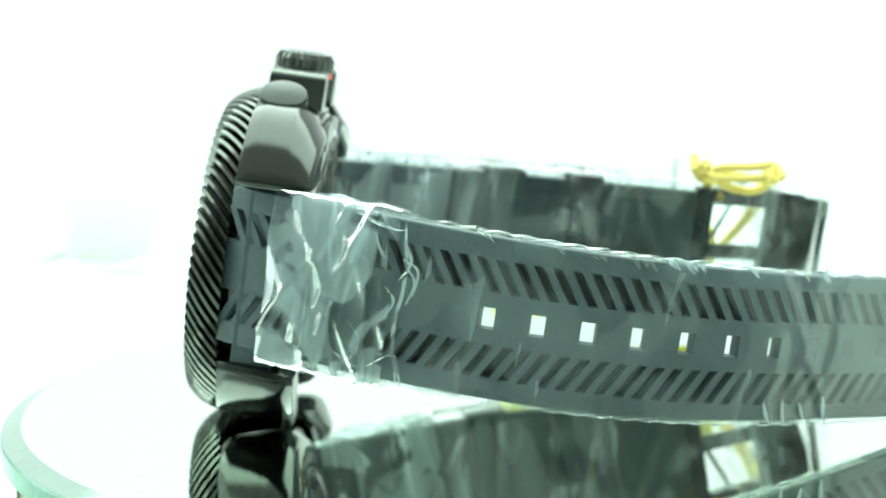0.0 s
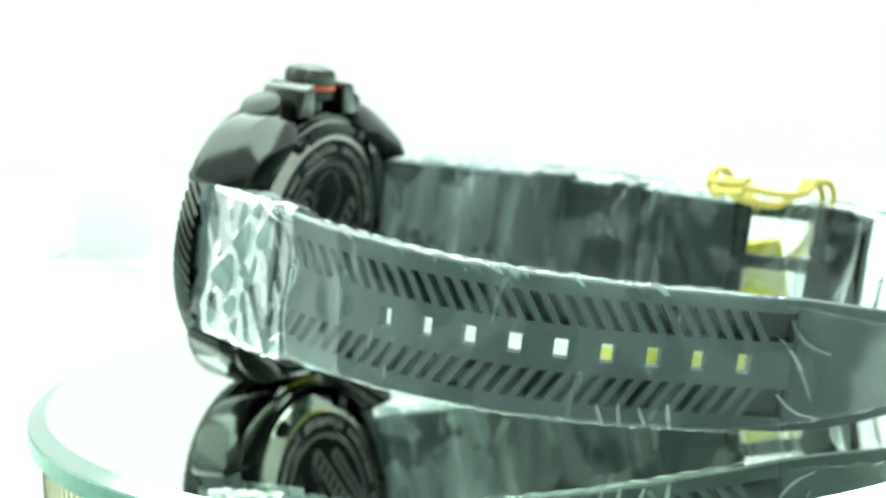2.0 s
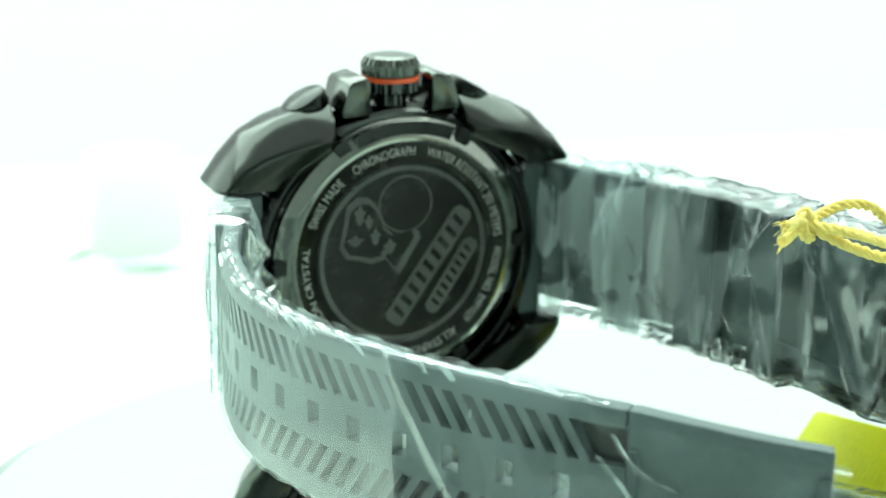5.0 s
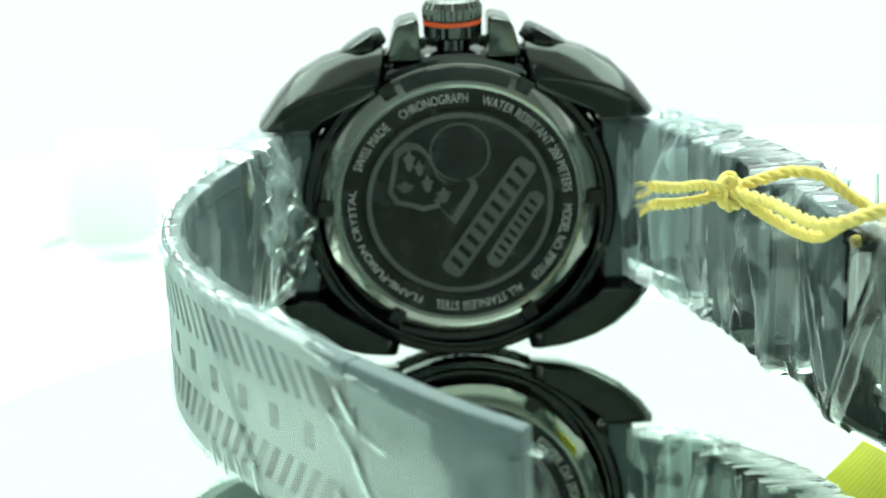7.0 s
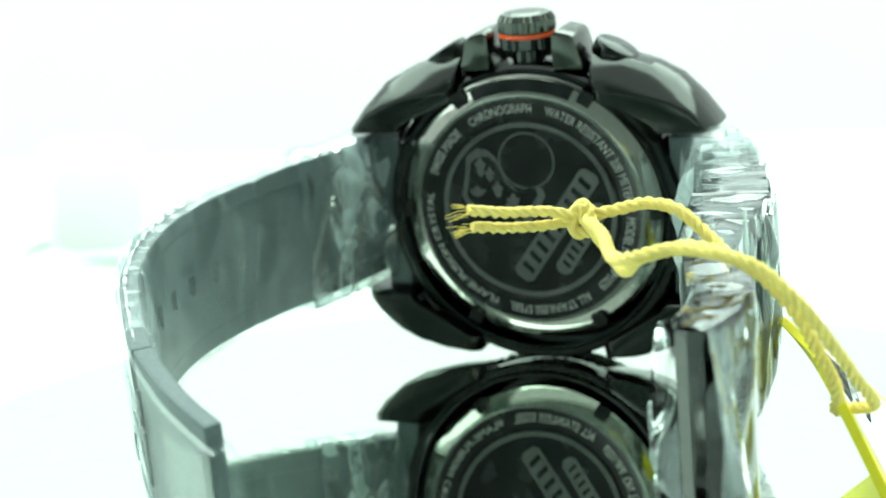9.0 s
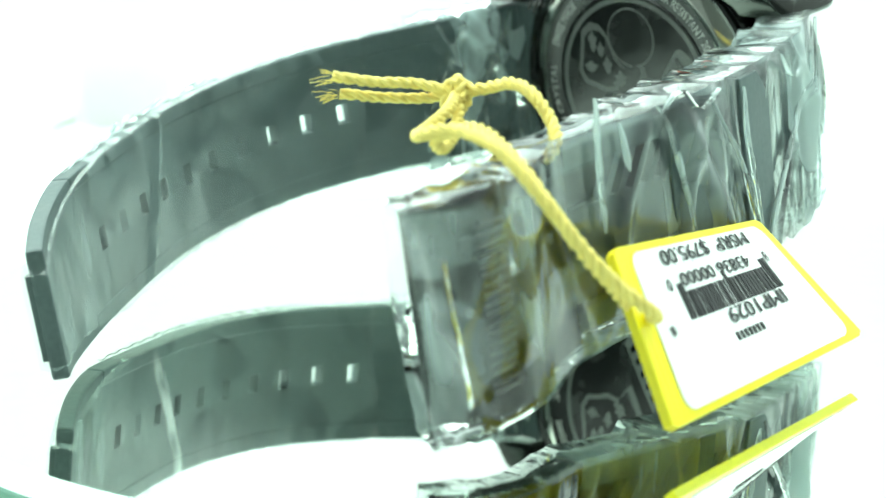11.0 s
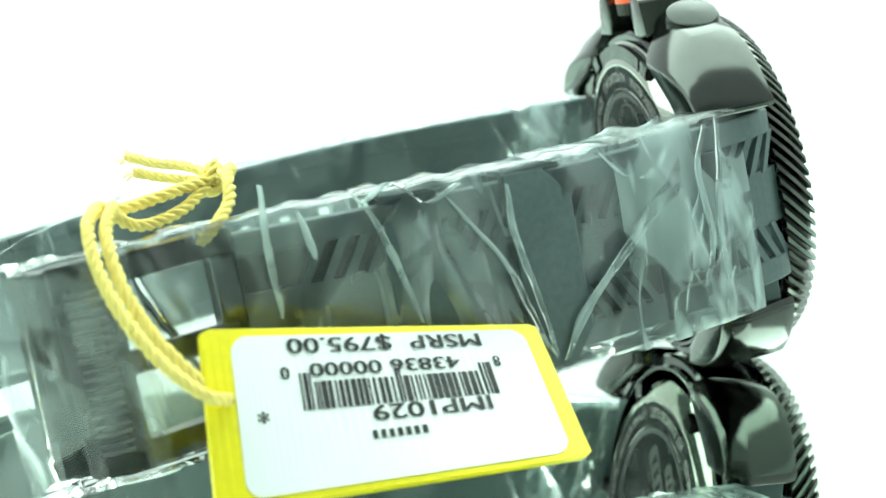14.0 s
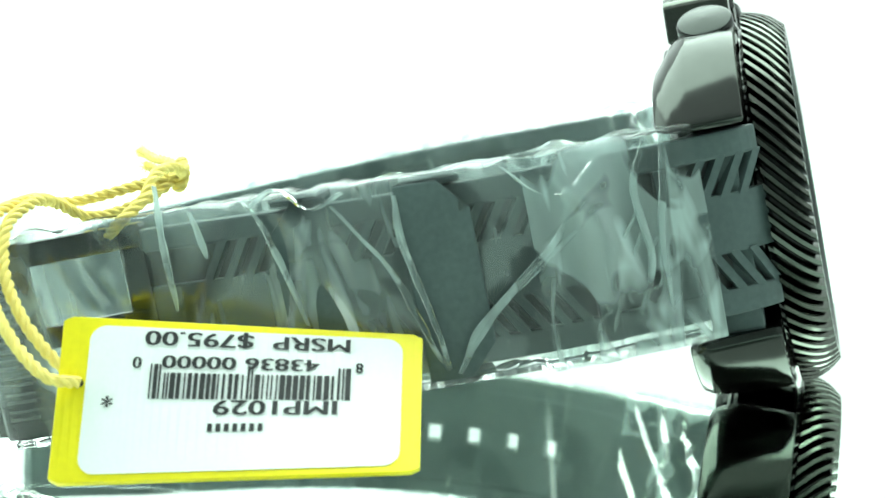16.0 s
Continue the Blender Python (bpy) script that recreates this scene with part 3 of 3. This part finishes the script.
def watch_straps():
    # strap with holes
    s0 = at_y(LEFT, -30.6)
    holes = [s0 + 7.66 * k for k in range(10)]
    end = at_y(LEFT, -100.6)
    half = lambda s: 12.5 - 1.1 * min(1, max(0, (s - 30) / 70)) 
    body = strap(LEFT, "holed_strap", "grey rubber strap with ten holes and chevron grooves", end, half,
                 [2.6 + 2.9 * k for k in range(4)] + [29.5 + 2.9 * k for k in range(int((end - 31.5) / 2.9))], holes)
    # plain tongue with a sunk panel
    m = Mesh()
    top = lambda s: half(end) - 2.6 * max(0, (s - end - 1) / (LEFT.length - end)) ** 1.1
    LEFT.slab(m, end, LEFT.length, lambda s: -half(end) + 2.8 * (max(0, s - end) / (LEFT.length - end)) ** 1.5, top, -2.7, lambda s: -0.1 - 0.4 * max(0, (s - end) / 30))
    t = part("tongue", m.data("tongue", False, 0.5), RUBBER, body, "tapered grey rubber tongue")
    for a, b, lo, hi in ((end + 0.4, end + 1.6, -6.5, 6.5), (LEFT.length - 1.6, LEFT.length - 0.3, -6.0, 5.6)):
        m = Mesh()
        LEFT.slab(m, a, b, lo, hi, -0.8, 0.25)
        part("tongue_rib", m.data("tongue_rib", False, 0.2), RUBBER, body)
    # raised link block near the case
    for a, b, hz, d in ((13.2, 16.6, 12.4, 1.2), (18.4, 21.0, 9.5, 1.5), (22.6, 26.8, 12.4, 1.3)):
        m = Mesh()
        LEFT.slab(m, a, b, -hz, hz, -0.4, d)
        part("link_ridge", m.data("link_ridge", False, 0.4), RUBBER, body)
    m = Mesh()
    LEFT.slab(m, 15, 24, -9, 9, -1.0, 0.5)
    part("link_block", m.data("link_block", False, 0.3), RUBBER, body)
    # strap with the buckle
    be = at_y(RIGHT, -70)
    half2 = lambda s: 12.5 - 0.5 * min(1, max(0, (s - 20) / 40))
    body2 = strap(RIGHT, "buckle_strap", "grey rubber strap with chevron grooves, keepers and steel buckle", be, half2,
                  [2.6 + 2.9 * k for k in range(4)] + [at_y(RIGHT, -15) + 2.9 * k for k in range(17)], [])
    for a, b, hz, d in ((13.2, 17.0, 9.0, 0.8), (24.5, 27.5, 12.4, 0.9)):
        m = Mesh()
        RIGHT.slab(m, a, b, -hz, hz, -0.4, d)
        part("link_ridge", m.data("link_ridge", False, 0.4), RUBBER, body2)
    # dark slab in place of a square recess, its shade painted by colour
    m = Mesh()
    RIGHT.slab(m, at_y(RIGHT, -5.5), at_y(RIGHT, -11.5), -4.3, 4.3, -0.5, 0.7)
    part("link_block", m.data("link_block", False, 0.3), GROOVE_SHADE, body2)

    # two keepers with clipped corners
    for ya, yb in ((-25.7, -34.6), (-43.6, -51.3)):
        sa, sb = at_y(RIGHT, ya), at_y(RIGHT, yb)
        w = sb - sa
        k = Mesh()
        inner = (lambda s: (-13.2 + max(0, 3.6 - (s - sa)) * 1.15 if ya > -40 else -13.2 + max(0, 3.6 - (sb - s)) * 1.15))
        outer = lambda s: -inner(s)
        RIGHT.slab(k, sa, sb, inner, outer, 0.3, 2.3, 0.6)
        RIGHT.slab(k, sa + 0.6, sb - 0.6, 12.6, 13.4, -6.2, 1.6)
        RIGHT.slab(k, sa + 0.6, sb - 0.6, -13.4, -12.6, -6.2, 1.6)
        RIGHT.slab(k, sa + 0.6, sb - 0.6, -13.4, 13.4, -7.2, -6.0)
        part("keeper", k.data("keeper", False, 0.3), RUBBER, WATCH, "grey rubber keeper with clipped corners")


def watch_buckle():
    """A curved steel frame with a wide end plate, side arms and a prong."""
    s0, s1, s2 = at_y(RIGHT, -69.5), at_y(RIGHT, -84.5), RIGHT.length
    m = Mesh()
    for z in (-1, 1):
        lo, hi = (9.8, 13.0) if z > 0 else (-13.0, -9.8)
        RIGHT.slab(m, s0, s1 + 0.5, lo, hi, -3.2, 0.5)
    RIGHT.slab(m, s0, s0 + 3.4, -9.8, 9.8, -2.8, 0.3)
    b = part("buckle", m.data("buckle", False, 0.45), BLACK_STEEL, WATCH, "polished black steel buckle")
    m = Mesh()
    RIGHT.slab(m, s1, s1 + 8.2, -13.2, 13.2, -3.4, lambda s: 0.9 - 0.06 * (s - s1 - 4.1) ** 2, 0.8)
    p = part("end_plate", m.data("end_plate", False, 0.5), BACK_STEEL, b, "black end plate with etched bars")
    m = Mesh()
    RIGHT.slab(m, s1 + 8.2, s2 + 0.4, -12.8, 12.8, -3.6, lambda s: -0.3 - 0.25 * (s - s1 - 8.2), 0.8)
    part("end_bar", m.data("end_bar", False, 0.6), BLACK_STEEL, b)
    m = Mesh()
    RIGHT.slab(m, s0 + 1.0, s1 + 2.2, -1.5, 1.5, -0.6, 1.0)
    part("prong", m.data("prong", False, 0.4), BLACK_STEEL, b, "steel prong")
    # bars in place of the etched name
    for k in range(9):
        z = -10.6 + 2.35 * k
        m = Mesh()
        RIGHT.slab(m, s1 + 2.2, s1 + 6.2, z + 0.2, z + 0.62, 0.72, 0.95)
        RIGHT.slab(m, s1 + 2.2, s1 + 6.2, z + 1.3, z + 1.6, 0.72, 0.95)
        part("bar", m.data("bar"), DIM_ETCH, p)


watch_case()
watch_bezel()
watch_crown()
watch_straps()
watch_buckle()

# ---------------------------------------------------------------- film sleeves


def wrap(name, label, ribbon, s0, s1, half, thick, folds, seed, film, lift=0.5, flare=0.0, amp=1.0):
    """A loose sleeve of clear film round a strap, with folds across it."""
    ns, nz = int((s1 - s0) / 0.35), 30
    rows = []
    rnd = random.Random(seed)
    creases = [(rnd.uniform(s0, s1), rnd.uniform(0.9, 2.6), rnd.uniform(-0.6, 0.6), rnd.uniform(0.3, 1.0)) for _ in range(folds)]
    for i in range(ns + 1):
        s = s0 + (s1 - s0) * i / ns
        h = half(s) + lift
        ring = []
        outline = [(k / nz * 2 - 1, 1) for k in range(nz + 1)] + [(1, 0.5)] + [(1 - k / nz * 2, 0) for k in range(nz + 1)] + [(-1, 0.5)]
        for u, side in outline:
            z = u * h
            n1 = noise.noise(Vector((s * 0.10 + seed, z * 0.05, side * 7)))
            n2 = noise.noise(Vector((s * 0.30 + seed, z * 0.10, side * 3 + 5)))
            n3 = noise.noise(Vector((s * 1.2 - seed, z * 0.30 + 3, side)))
            bulge = 0.15 + amp * (0.40 * n1 + 0.16 * n2 + 0.02 * n3)
            for cs, cw, ct, ch in creases:
                x = (s - cs - ct * z + 1.2 * n1) / cw
                if abs(x) < 2.5:
                    bulge += amp * ch * math.exp(-x * x * 1.6)
            edge = 0.35 + 0.65 * (1 - u ** 6)
            zz = z + (0.45 * n2 + 0.06 * n3) * (1 if abs(u) > 0.97 else 0.2) + (math.copysign(flare * (0.5 + n2), u) if abs(u) > 0.97 else 0)
            if side == 1:
                d = thick(s)[1] + lift * 0.4 + max(0.06, bulge * edge)
            elif side == 0:
                d = thick(s)[0] - lift * 0.4 - max(0.06, 1.7 * bulge * edge)
            else:
                d = (thick(s)[0] + thick(s)[1]) / 2
            ring.append(ribbon.place(s, d, zz))
        rows.append(ring)
    m = Mesh().grid(rows, closed=True)
    ob = new(name, m.data(name, True, 0, False))
    ob.data.materials.append(film)
    for e in ob.data.edges:
        e.use_edge_sharp = False
    ob.matrix_world = SEAT
    return tagged(ob, label, "plastic film")


LEFT_WRAP = wrap("plastic_sleeve", "wrinkled clear plastic sleeve round the holed strap", LEFT, 11.5, LEFT.length + 2.0,
                 lambda s: 12.5 - 1.1 * min(1, max(0, (s - 30) / 70)) - 3.0 * max(0, (s - 112) / 20), lambda s: (-2.9, 1.3 if s < 28 else 0.1), 2, 3, FILM, 0.4, 0.0, 0.75)
RIGHT_WRAP = wrap("plastic_sleeve", "crumpled clear plastic sleeve round the buckle strap", RIGHT, 12.5, RIGHT.length + 1.6,
                  lambda s: 13.3, lambda s: (-4.0 if s < 35 or s > 70 else -7.0, 1.2 if s < 28 else 1.6), 13, 11, FILM_CRISP, 0.6, 0.3, 1.3)

LEFT_END = wrap("plastic_sleeve", "crumpled milky end of the film beside the watch case", LEFT, 10.2, 31.0,
                lambda s: 12.9, lambda s: (-3.3, 1.7 if s < 28 else 0.7), 9, 21, FILM_MILKY, 0.6, 0.3, 1.0)
RIGHT_END = wrap("plastic_sleeve", "crumpled milky end of the film beside the watch case", RIGHT, 11.0, 35.0,
                 lambda s: 13.7, lambda s: (-4.6, 1.9), 9, 33, FILM_MILKY, 0.7, 0.4, 1.1)


def fold(sleeve, ribbon, line, out, width):
    """A raised fold of the film along a line of (y, z)."""
    c, _ = spline([(at_y(ribbon, y), z - ribbon.lift(at_y(ribbon, y))) for y, z in line], 0.5)
    rows = []
    for k, (s, z) in enumerate(c):
        f = math.sin(math.pi * min(1, max(0.04, k / max(1, len(c) - 1))))
        w = width * (0.5 + 0.5 * f) * (1 + 0.3 * noise.noise(Vector((s * 0.4, z * 0.4, 1))))
        wob = 0.25 * noise.noise(Vector((k * 0.12, out, 7)))
        rows.append([ribbon.place(s + w * math.cos(q) + wob, out + w * 0.7 * math.sin(q), z + w * 0.4 * math.cos(q)) for q in np.linspace(0, 2 * math.pi, 9)[:-1]])
    part("fold", Mesh().grid(rows, closed=True, cap=True).data("fold", True), FOLD, sleeve)


for line in ([(-42.6, 13.7), (-36.8, 4.3), (-34.6, -2.8), (-32.3, -10.6)],
              [(-34.8, 13.6), (-34.6, 7.2), (-33.3, -1.5), (-31.8, -10.7)],
              [(-12.3, 5.1), (-18.9, 0.5), (-25.2, -4.2), (-31.2, -11.5)],
              [(-13.4, 10.2), (-15.6, 4.2), (-21.2, -0.6), (-27.6, -6.0), (-30.8, -11.2)],
              [(-61.3, 16.3), (-60.7, 12.7), (-60.0, 9.4)],
              [(-54.2, 16.6), (-51.9, 12.7), (-49.6, 3.8), (-48.5, -1.3)],
              [(-65.3, 20.5), (-65.8, 12.0), (-65.9, 3.5)],
              [(-21.3, 14.3), (-17.6, 10.2), (-13.5, 9.5), (-10.2, 12.6)],
              [(-40.9, 15.2), (-45.4, 13.8), (-49.2, 17.2), (-53.7, 15.1)],
              [(-3.7, 13.7), (-5.9, 7.7), (-5.1, -1.7), (-7.4, -8.4)],
              [(-1.5, 14.4), (-1.9, 8.4), (-3.6, 0.2), (-3.4, -9.8)]):
    fold(RIGHT_WRAP, RIGHT, line, 2.9, 0.56)
for line in ([(-10, 12.4), (-16, 11.0), (-21, 12.6)], [(-8, -9), (-13, -11), (-18, -8), (-20, -12.6)], [(-5, 8), (-8, 2), (-7, -5), (-9, -11)],
             [(-17.5, 12.6), (-18.5, 4), (-17.8, -5), (-19, -12.4)], [(-74, -8), (-75.5, -11.5)], [(-77, -7.5), (-78, -11.5)], [(-80, -8), (-81.5, -11)], [(-84, -7), (-85, -11)],
             [(-99, -4), (-102, -7), (-105, -8)], [(-98, 6), (-101, 2), (-104, -5)], [(-99.5, 9), (-102, 5), (-105.5, 3)]):
    fold(LEFT_WRAP, LEFT, line, 1.9 if line[0][0] > -22 else 0.75, 0.34)

# wavy ridges added along both edges of the sleeve to draw its bright edge highlights
for side, wide in ((1, 0.46), (-1, 0.26)):
    fold(LEFT_WRAP, LEFT, [(y, side * (12.75 + 0.3 * (k % 2) - 1.1 * min(1, max(0, (-y - 27) / 70))) + 0.3) for k, y in enumerate(np.arange(-21.0, -99.0, -1.9))], -0.9, wide)

rnd = random.Random(17)
for _ in range(12):
    y, z = rnd.uniform(-19, -2), rnd.uniform(-11, 11)
    fold(LEFT_END, LEFT, [(y, z), (y - rnd.uniform(0.5, 2.5), z - rnd.uniform(1, 3)), (y - rnd.uniform(-1, 3), z - rnd.uniform(3.5, 7))], 2.3, 0.24)
for _ in range(9):
    y, z = rnd.uniform(-12, -1), rnd.uniform(-9, 12)
    fold(RIGHT_END, RIGHT, [(y, z), (y - rnd.uniform(0.5, 2.5), z - rnd.uniform(1, 3)), (y - rnd.uniform(-1, 4), z - rnd.uniform(3.5, 7))], 2.8, 0.26)
for _ in range(16):
    y, z = rnd.uniform(-27, -80), 13.1
    fold(LEFT_WRAP, LEFT, [(y, z - 0.2), (y - 1.2, z - 0.5), (y - 2.6, z - 1.4 - rnd.uniform(0, 1))], 0.45, 0.3)

# ---------------------------------------------------------------- price tag
TAG_BL, TAG_BR, TAG_TL, TAG_TR = Vector((71.3, -79.4, -12.2)), Vector((65.4, -33.5, -18.8)), Vector((62.0, -76.5, 7.0)), Vector((49.6, -33.8, -5.0))


def price_tag():
    u = (TAG_BR - TAG_BL + TAG_TR - TAG_TL).normalized()
    v = TAG_TL - TAG_BL + TAG_TR - TAG_BR
    v = (v - v.dot(u) * u).normalized()
    n = u.cross(v)
    tag = tagged(new("price_tag"), "yellow plastic price tag with a white label, tied by a cord", "price tag")
    tag.matrix_world = SEAT
    w, h = (TAG_BR - TAG_BL).length / 1.07, (TAG_TL - TAG_BL).length / 1.07

    def place(a, b, c):
        # the card is slightly twisted
        a, b = float(a) / w, float(b) / h
        return tuple((1 - b) * ((1 - a) * TAG_BL + a * TAG_BR) + b * ((1 - a) * TAG_TL + a * TAG_TR) + float(c) * n)

    m = Mesh()
    rows = []
    for k in range(41):
        a = w * k / 40
        cut = max(0.0, 0.7 - min(a, w - a)) * 0.8
        rows.append([place(a, b, c) for b, c in ((cut, -1.3), (h - cut, -1.3), (h - cut, 0), (cut, 0))])
    part("card", m.grid(rows, closed=True, cap=True).data("card", False, 0.15), TAG_YELLOW, tag, "yellow card")
    # white label with round corners
    lx0, lx1, ly0, ly1, r = 3.4, w - 2.4, 0.9, h - 1.0, 2.0
    rows = []
    for k in range(49):
        a = lx0 + (lx1 - lx0) * (1 - math.cos(math.pi * k / 48)) / 2
        e = max(0.0, r - min(a - lx0, lx1 - a))
        cut = r - math.sqrt(max(0.0, r * r - e * e))
        rows.append([place(a, b, c) for b, c in ((ly0 + cut, 0.02), (ly1 - cut, 0.02), (ly1 - cut, 0.18), (ly0 + cut, 0.18))])
    lab = part("label", Mesh().grid(rows, closed=True, cap=True).data("label"), LABEL_WHITE, tag, "white printed label")

    def line(text, size, right, base, width):
        """Upside-down lettering; it begins at the right and runs to the left."""
        part("lettering", letters(text, size, lambda x, y, wd: place(right - x * width / wd, base - y * 0.95, 0.36), 0.13), INK, lab)

    line("MSRP  $795.00", 2.8, 34.9, h - 1.5, 24.9)
    line("8", 2.2, 36.6, h - 4.9, 0.95)
    line("43836 00000", 2.5, 31.3, h - 4.6, 19.0)
    line("0", 2.2, 9.9, h - 4.9, 1.1)
    line("IMP1029", 2.9, 33.7, h - 10.3, 14.8)
    line("*", 3.2, 6.9, h - 9.0, 1.4)
    # maker's name as a bar
    m = Mesh()
    for k in range(7):
        a = 25.0 - 1.0 * k
        m.prism([(a, h - 14.3), (a - 0.55, h - 14.3), (a - 0.55, h - 13.3), (a, h - 13.3)], 0.19, 0.36, place)
    part("printed_bar", m.data("printed_bar"), INK, lab)
    rnd = random.Random(8)
    x = 11.0
    while x < 34.6:
        bw = rnd.choice((0.18, 0.18, 0.3, 0.45, 0.6))
        tall = 5.0 if x < 12.4 or x > 33.1 or 22.4 < x < 23.4 else 4.0
        top = h - 5.7 if tall > 4.5 else h - 6.8
        m = Mesh().prism([(x, h - 10.1), (x + bw, h - 10.1), (x + bw, top), (x, top)], 0.19, 0.36, place)
        part("barcode_bar", m.data("barcode_bar"), INK, lab)
        x += bw + rnd.choice((0.2, 0.28, 0.42))
    part("eyelet", Mesh().prism(arc(0.55, 0, 330, 11), 0.1, 0.24, lambda a, b, c: place(2.6 + a, h - 8.2 + b, c)).data("eyelet"), INK, tag)
    return tag, place, h


TAG, tag_place, TAG_H = price_tag()


def cord(points, radius=0.85, pitch=4.2, strands=3):
    """A twisted cord: strands wound round a path."""
    c, _ = spline([tuple(p) for p in points], 0.18)
    t = np.gradient(c, axis=0)
    t /= np.linalg.norm(t, axis=1)[:, None]
    up = np.array([0.2, 0.3, 0.93])
    made = []
    for k in range(strands):
        rows = []
        for i in range(0, len(c)):
            a = np.cross(t[i], up)
            a /= np.linalg.norm(a) + 1e-9
            b = np.cross(t[i], a)
            ph = 2 * math.pi * (i * 0.18 / pitch + k / strands) + 0.7 * noise.noise(Vector((i * 0.06, k, 3.0)))
            o = c[i] + radius * 0.46 * (math.cos(ph) * a + math.sin(ph) * b)
            rr = radius * (0.55 + 0.07 * noise.noise(Vector((i * 0.35, k * 9.0, 0.5))))
            rows.append([tuple(o + rr * (math.cos(q) * a + math.sin(q) * b)) for q in np.linspace(0, 2 * math.pi, 9)[:-1]])
        made.append(Mesh().grid(rows, closed=True, cap=True).data("strand", True))
    return made


def tie(name, points, label, radius=0.85):
    """A piece of cord on the tag: its first strand carries the others."""
    first, *others = cord(points, radius)
    ob = part(name, first, CORD, TAG, label)
    for me in others:
        part("strand", me, CORD, ob)


def tag_cord():
    hole = tag_place(2.6, TAG_H - 8.2, 0.3)
    knot = (31.2, -68.8, 20.3)
    tie("cord", [hole, (68.4, -77.6, 0.6), (67.0, -81.6, 5.2), (64.6, -84.6, 10.8), (61.2, -86.2, 16.4), (55.8, -86.2, 20.8), (47.6, -84.4, 21.6), (42.0, -85.2, 20.6), (38.6, -82.0, 19.6), (35.4, -74.6, 20.0), knot], "twisted yellow cord")
    tie("cord", [(63.6, -75.4, -1.6), (64.2, -78.6, 2.6), (63.0, -82.0, 8.2), (60.6, -84.0, 14.0), (56.0, -84.4, 19.4), (49.0, -82.8, 21.4), (42.6, -83.2, 20.0), (39.6, -80.0, 17.2), (36.0, -74.0, 17.6), knot], "twisted yellow cord")
    tie("cord", [knot, (35.4, -67.2, 21.0), (39.4, -67.2, 21.9), (43.2, -68.0, 21.4), (46.8, -68.8, 18.8), (50.0, -71.4, 16.6), (49.4, -73.8, 14.8), (45.5, -74.4, 14.4)], "twisted yellow cord")
    tie("cord_end", [knot, (27.3, -71.6, 21.9), (23.4, -75.6, 22.9), (19.5, -79.1, 24.2)], "frayed cord end", 0.75)
    tie("cord_end", [knot, (27.1, -71.1, 19.9), (23.1, -75.0, 20.7), (19.7, -78.5, 21.8)], "frayed cord end", 0.75)
    tie("knot", [(32.6, -69.8, 19.7), (31.5, -68.4, 21.8), (30.1, -69.0, 21.1), (30.4, -70.2, 18.9), (32.1, -69.0, 18.7), (32.2, -67.9, 20.9), (30.9, -69.6, 21.5)], "knot", 0.9)
    # loose fibres at the cut ends
    rnd = random.Random(2)
    m = Mesh()
    for k in range(26):
        z = 23.8 if k % 2 else 21.6
        p = np.array((19.6, -79.0, z)) + [rnd.uniform(-0.5, 0.5) for _ in range(3)]
        q = p + np.array((-1.6 + rnd.uniform(-0.7, 0.5), -1.0 + rnd.uniform(-0.7, 0.7), rnd.uniform(-1.0, 1.0)))
        m.grid([[tuple(e + np.array(o) * 0.09) for o in ((1, 0, 0), (0, 1, 0), (0, 0, 1))] for e in (p, (p + q) / 2 + 0.15, q)], closed=True, cap=True)
    part("fibres", m.data("fibres"), CORD, TAG)


tag_cord()


def background():
    """A pale plug and its cord lying far behind the turntable."""
    ob = tagged(new("power_adapter"), "pale plastic power adapter with a white cord on the table", "adapter")
    ob.matrix_world = pose(-0.215, 0.60, -0.068, 0, 0, 25)
    part("housing", Mesh().box(-26, 26, -18, 18, 0, 58).data("housing", True, 14), PALE, ob)
    c, _ = spline([(0, 18, 6), (-30, 10, 3), (-40, -40, 3), (10, -110, 3), (70, -170, 3), (130, -190, 3)], 4)
    rows = [[(x, y + 3 * math.cos(q), z + 3 * math.sin(q)) for q in np.linspace(0, 2 * math.pi, 9)[:-1]] for x, y, z in c]
    part("cord", Mesh().grid(rows, closed=True, cap=True).data("cord", True), PALE, ob)


background()

# ---------------------------------------------------------------- movement


def motions():
    """The turntable turns at a steady pace and carries everything that stands on it."""
    times = [0.5 * k for k in range(33)]
    for thing, rest in ((TABLE_TURN, Matrix()), (WATCH, SEAT), (LEFT_WRAP, SEAT), (RIGHT_WRAP, SEAT), (LEFT_END, SEAT), (RIGHT_END, SEAT), (TAG, SEAT)):
        walk(thing, [(t, pose(0, 0, 0, 0, 0, TURN0 + SPEED * t) @ rest) for t in times])


motions()
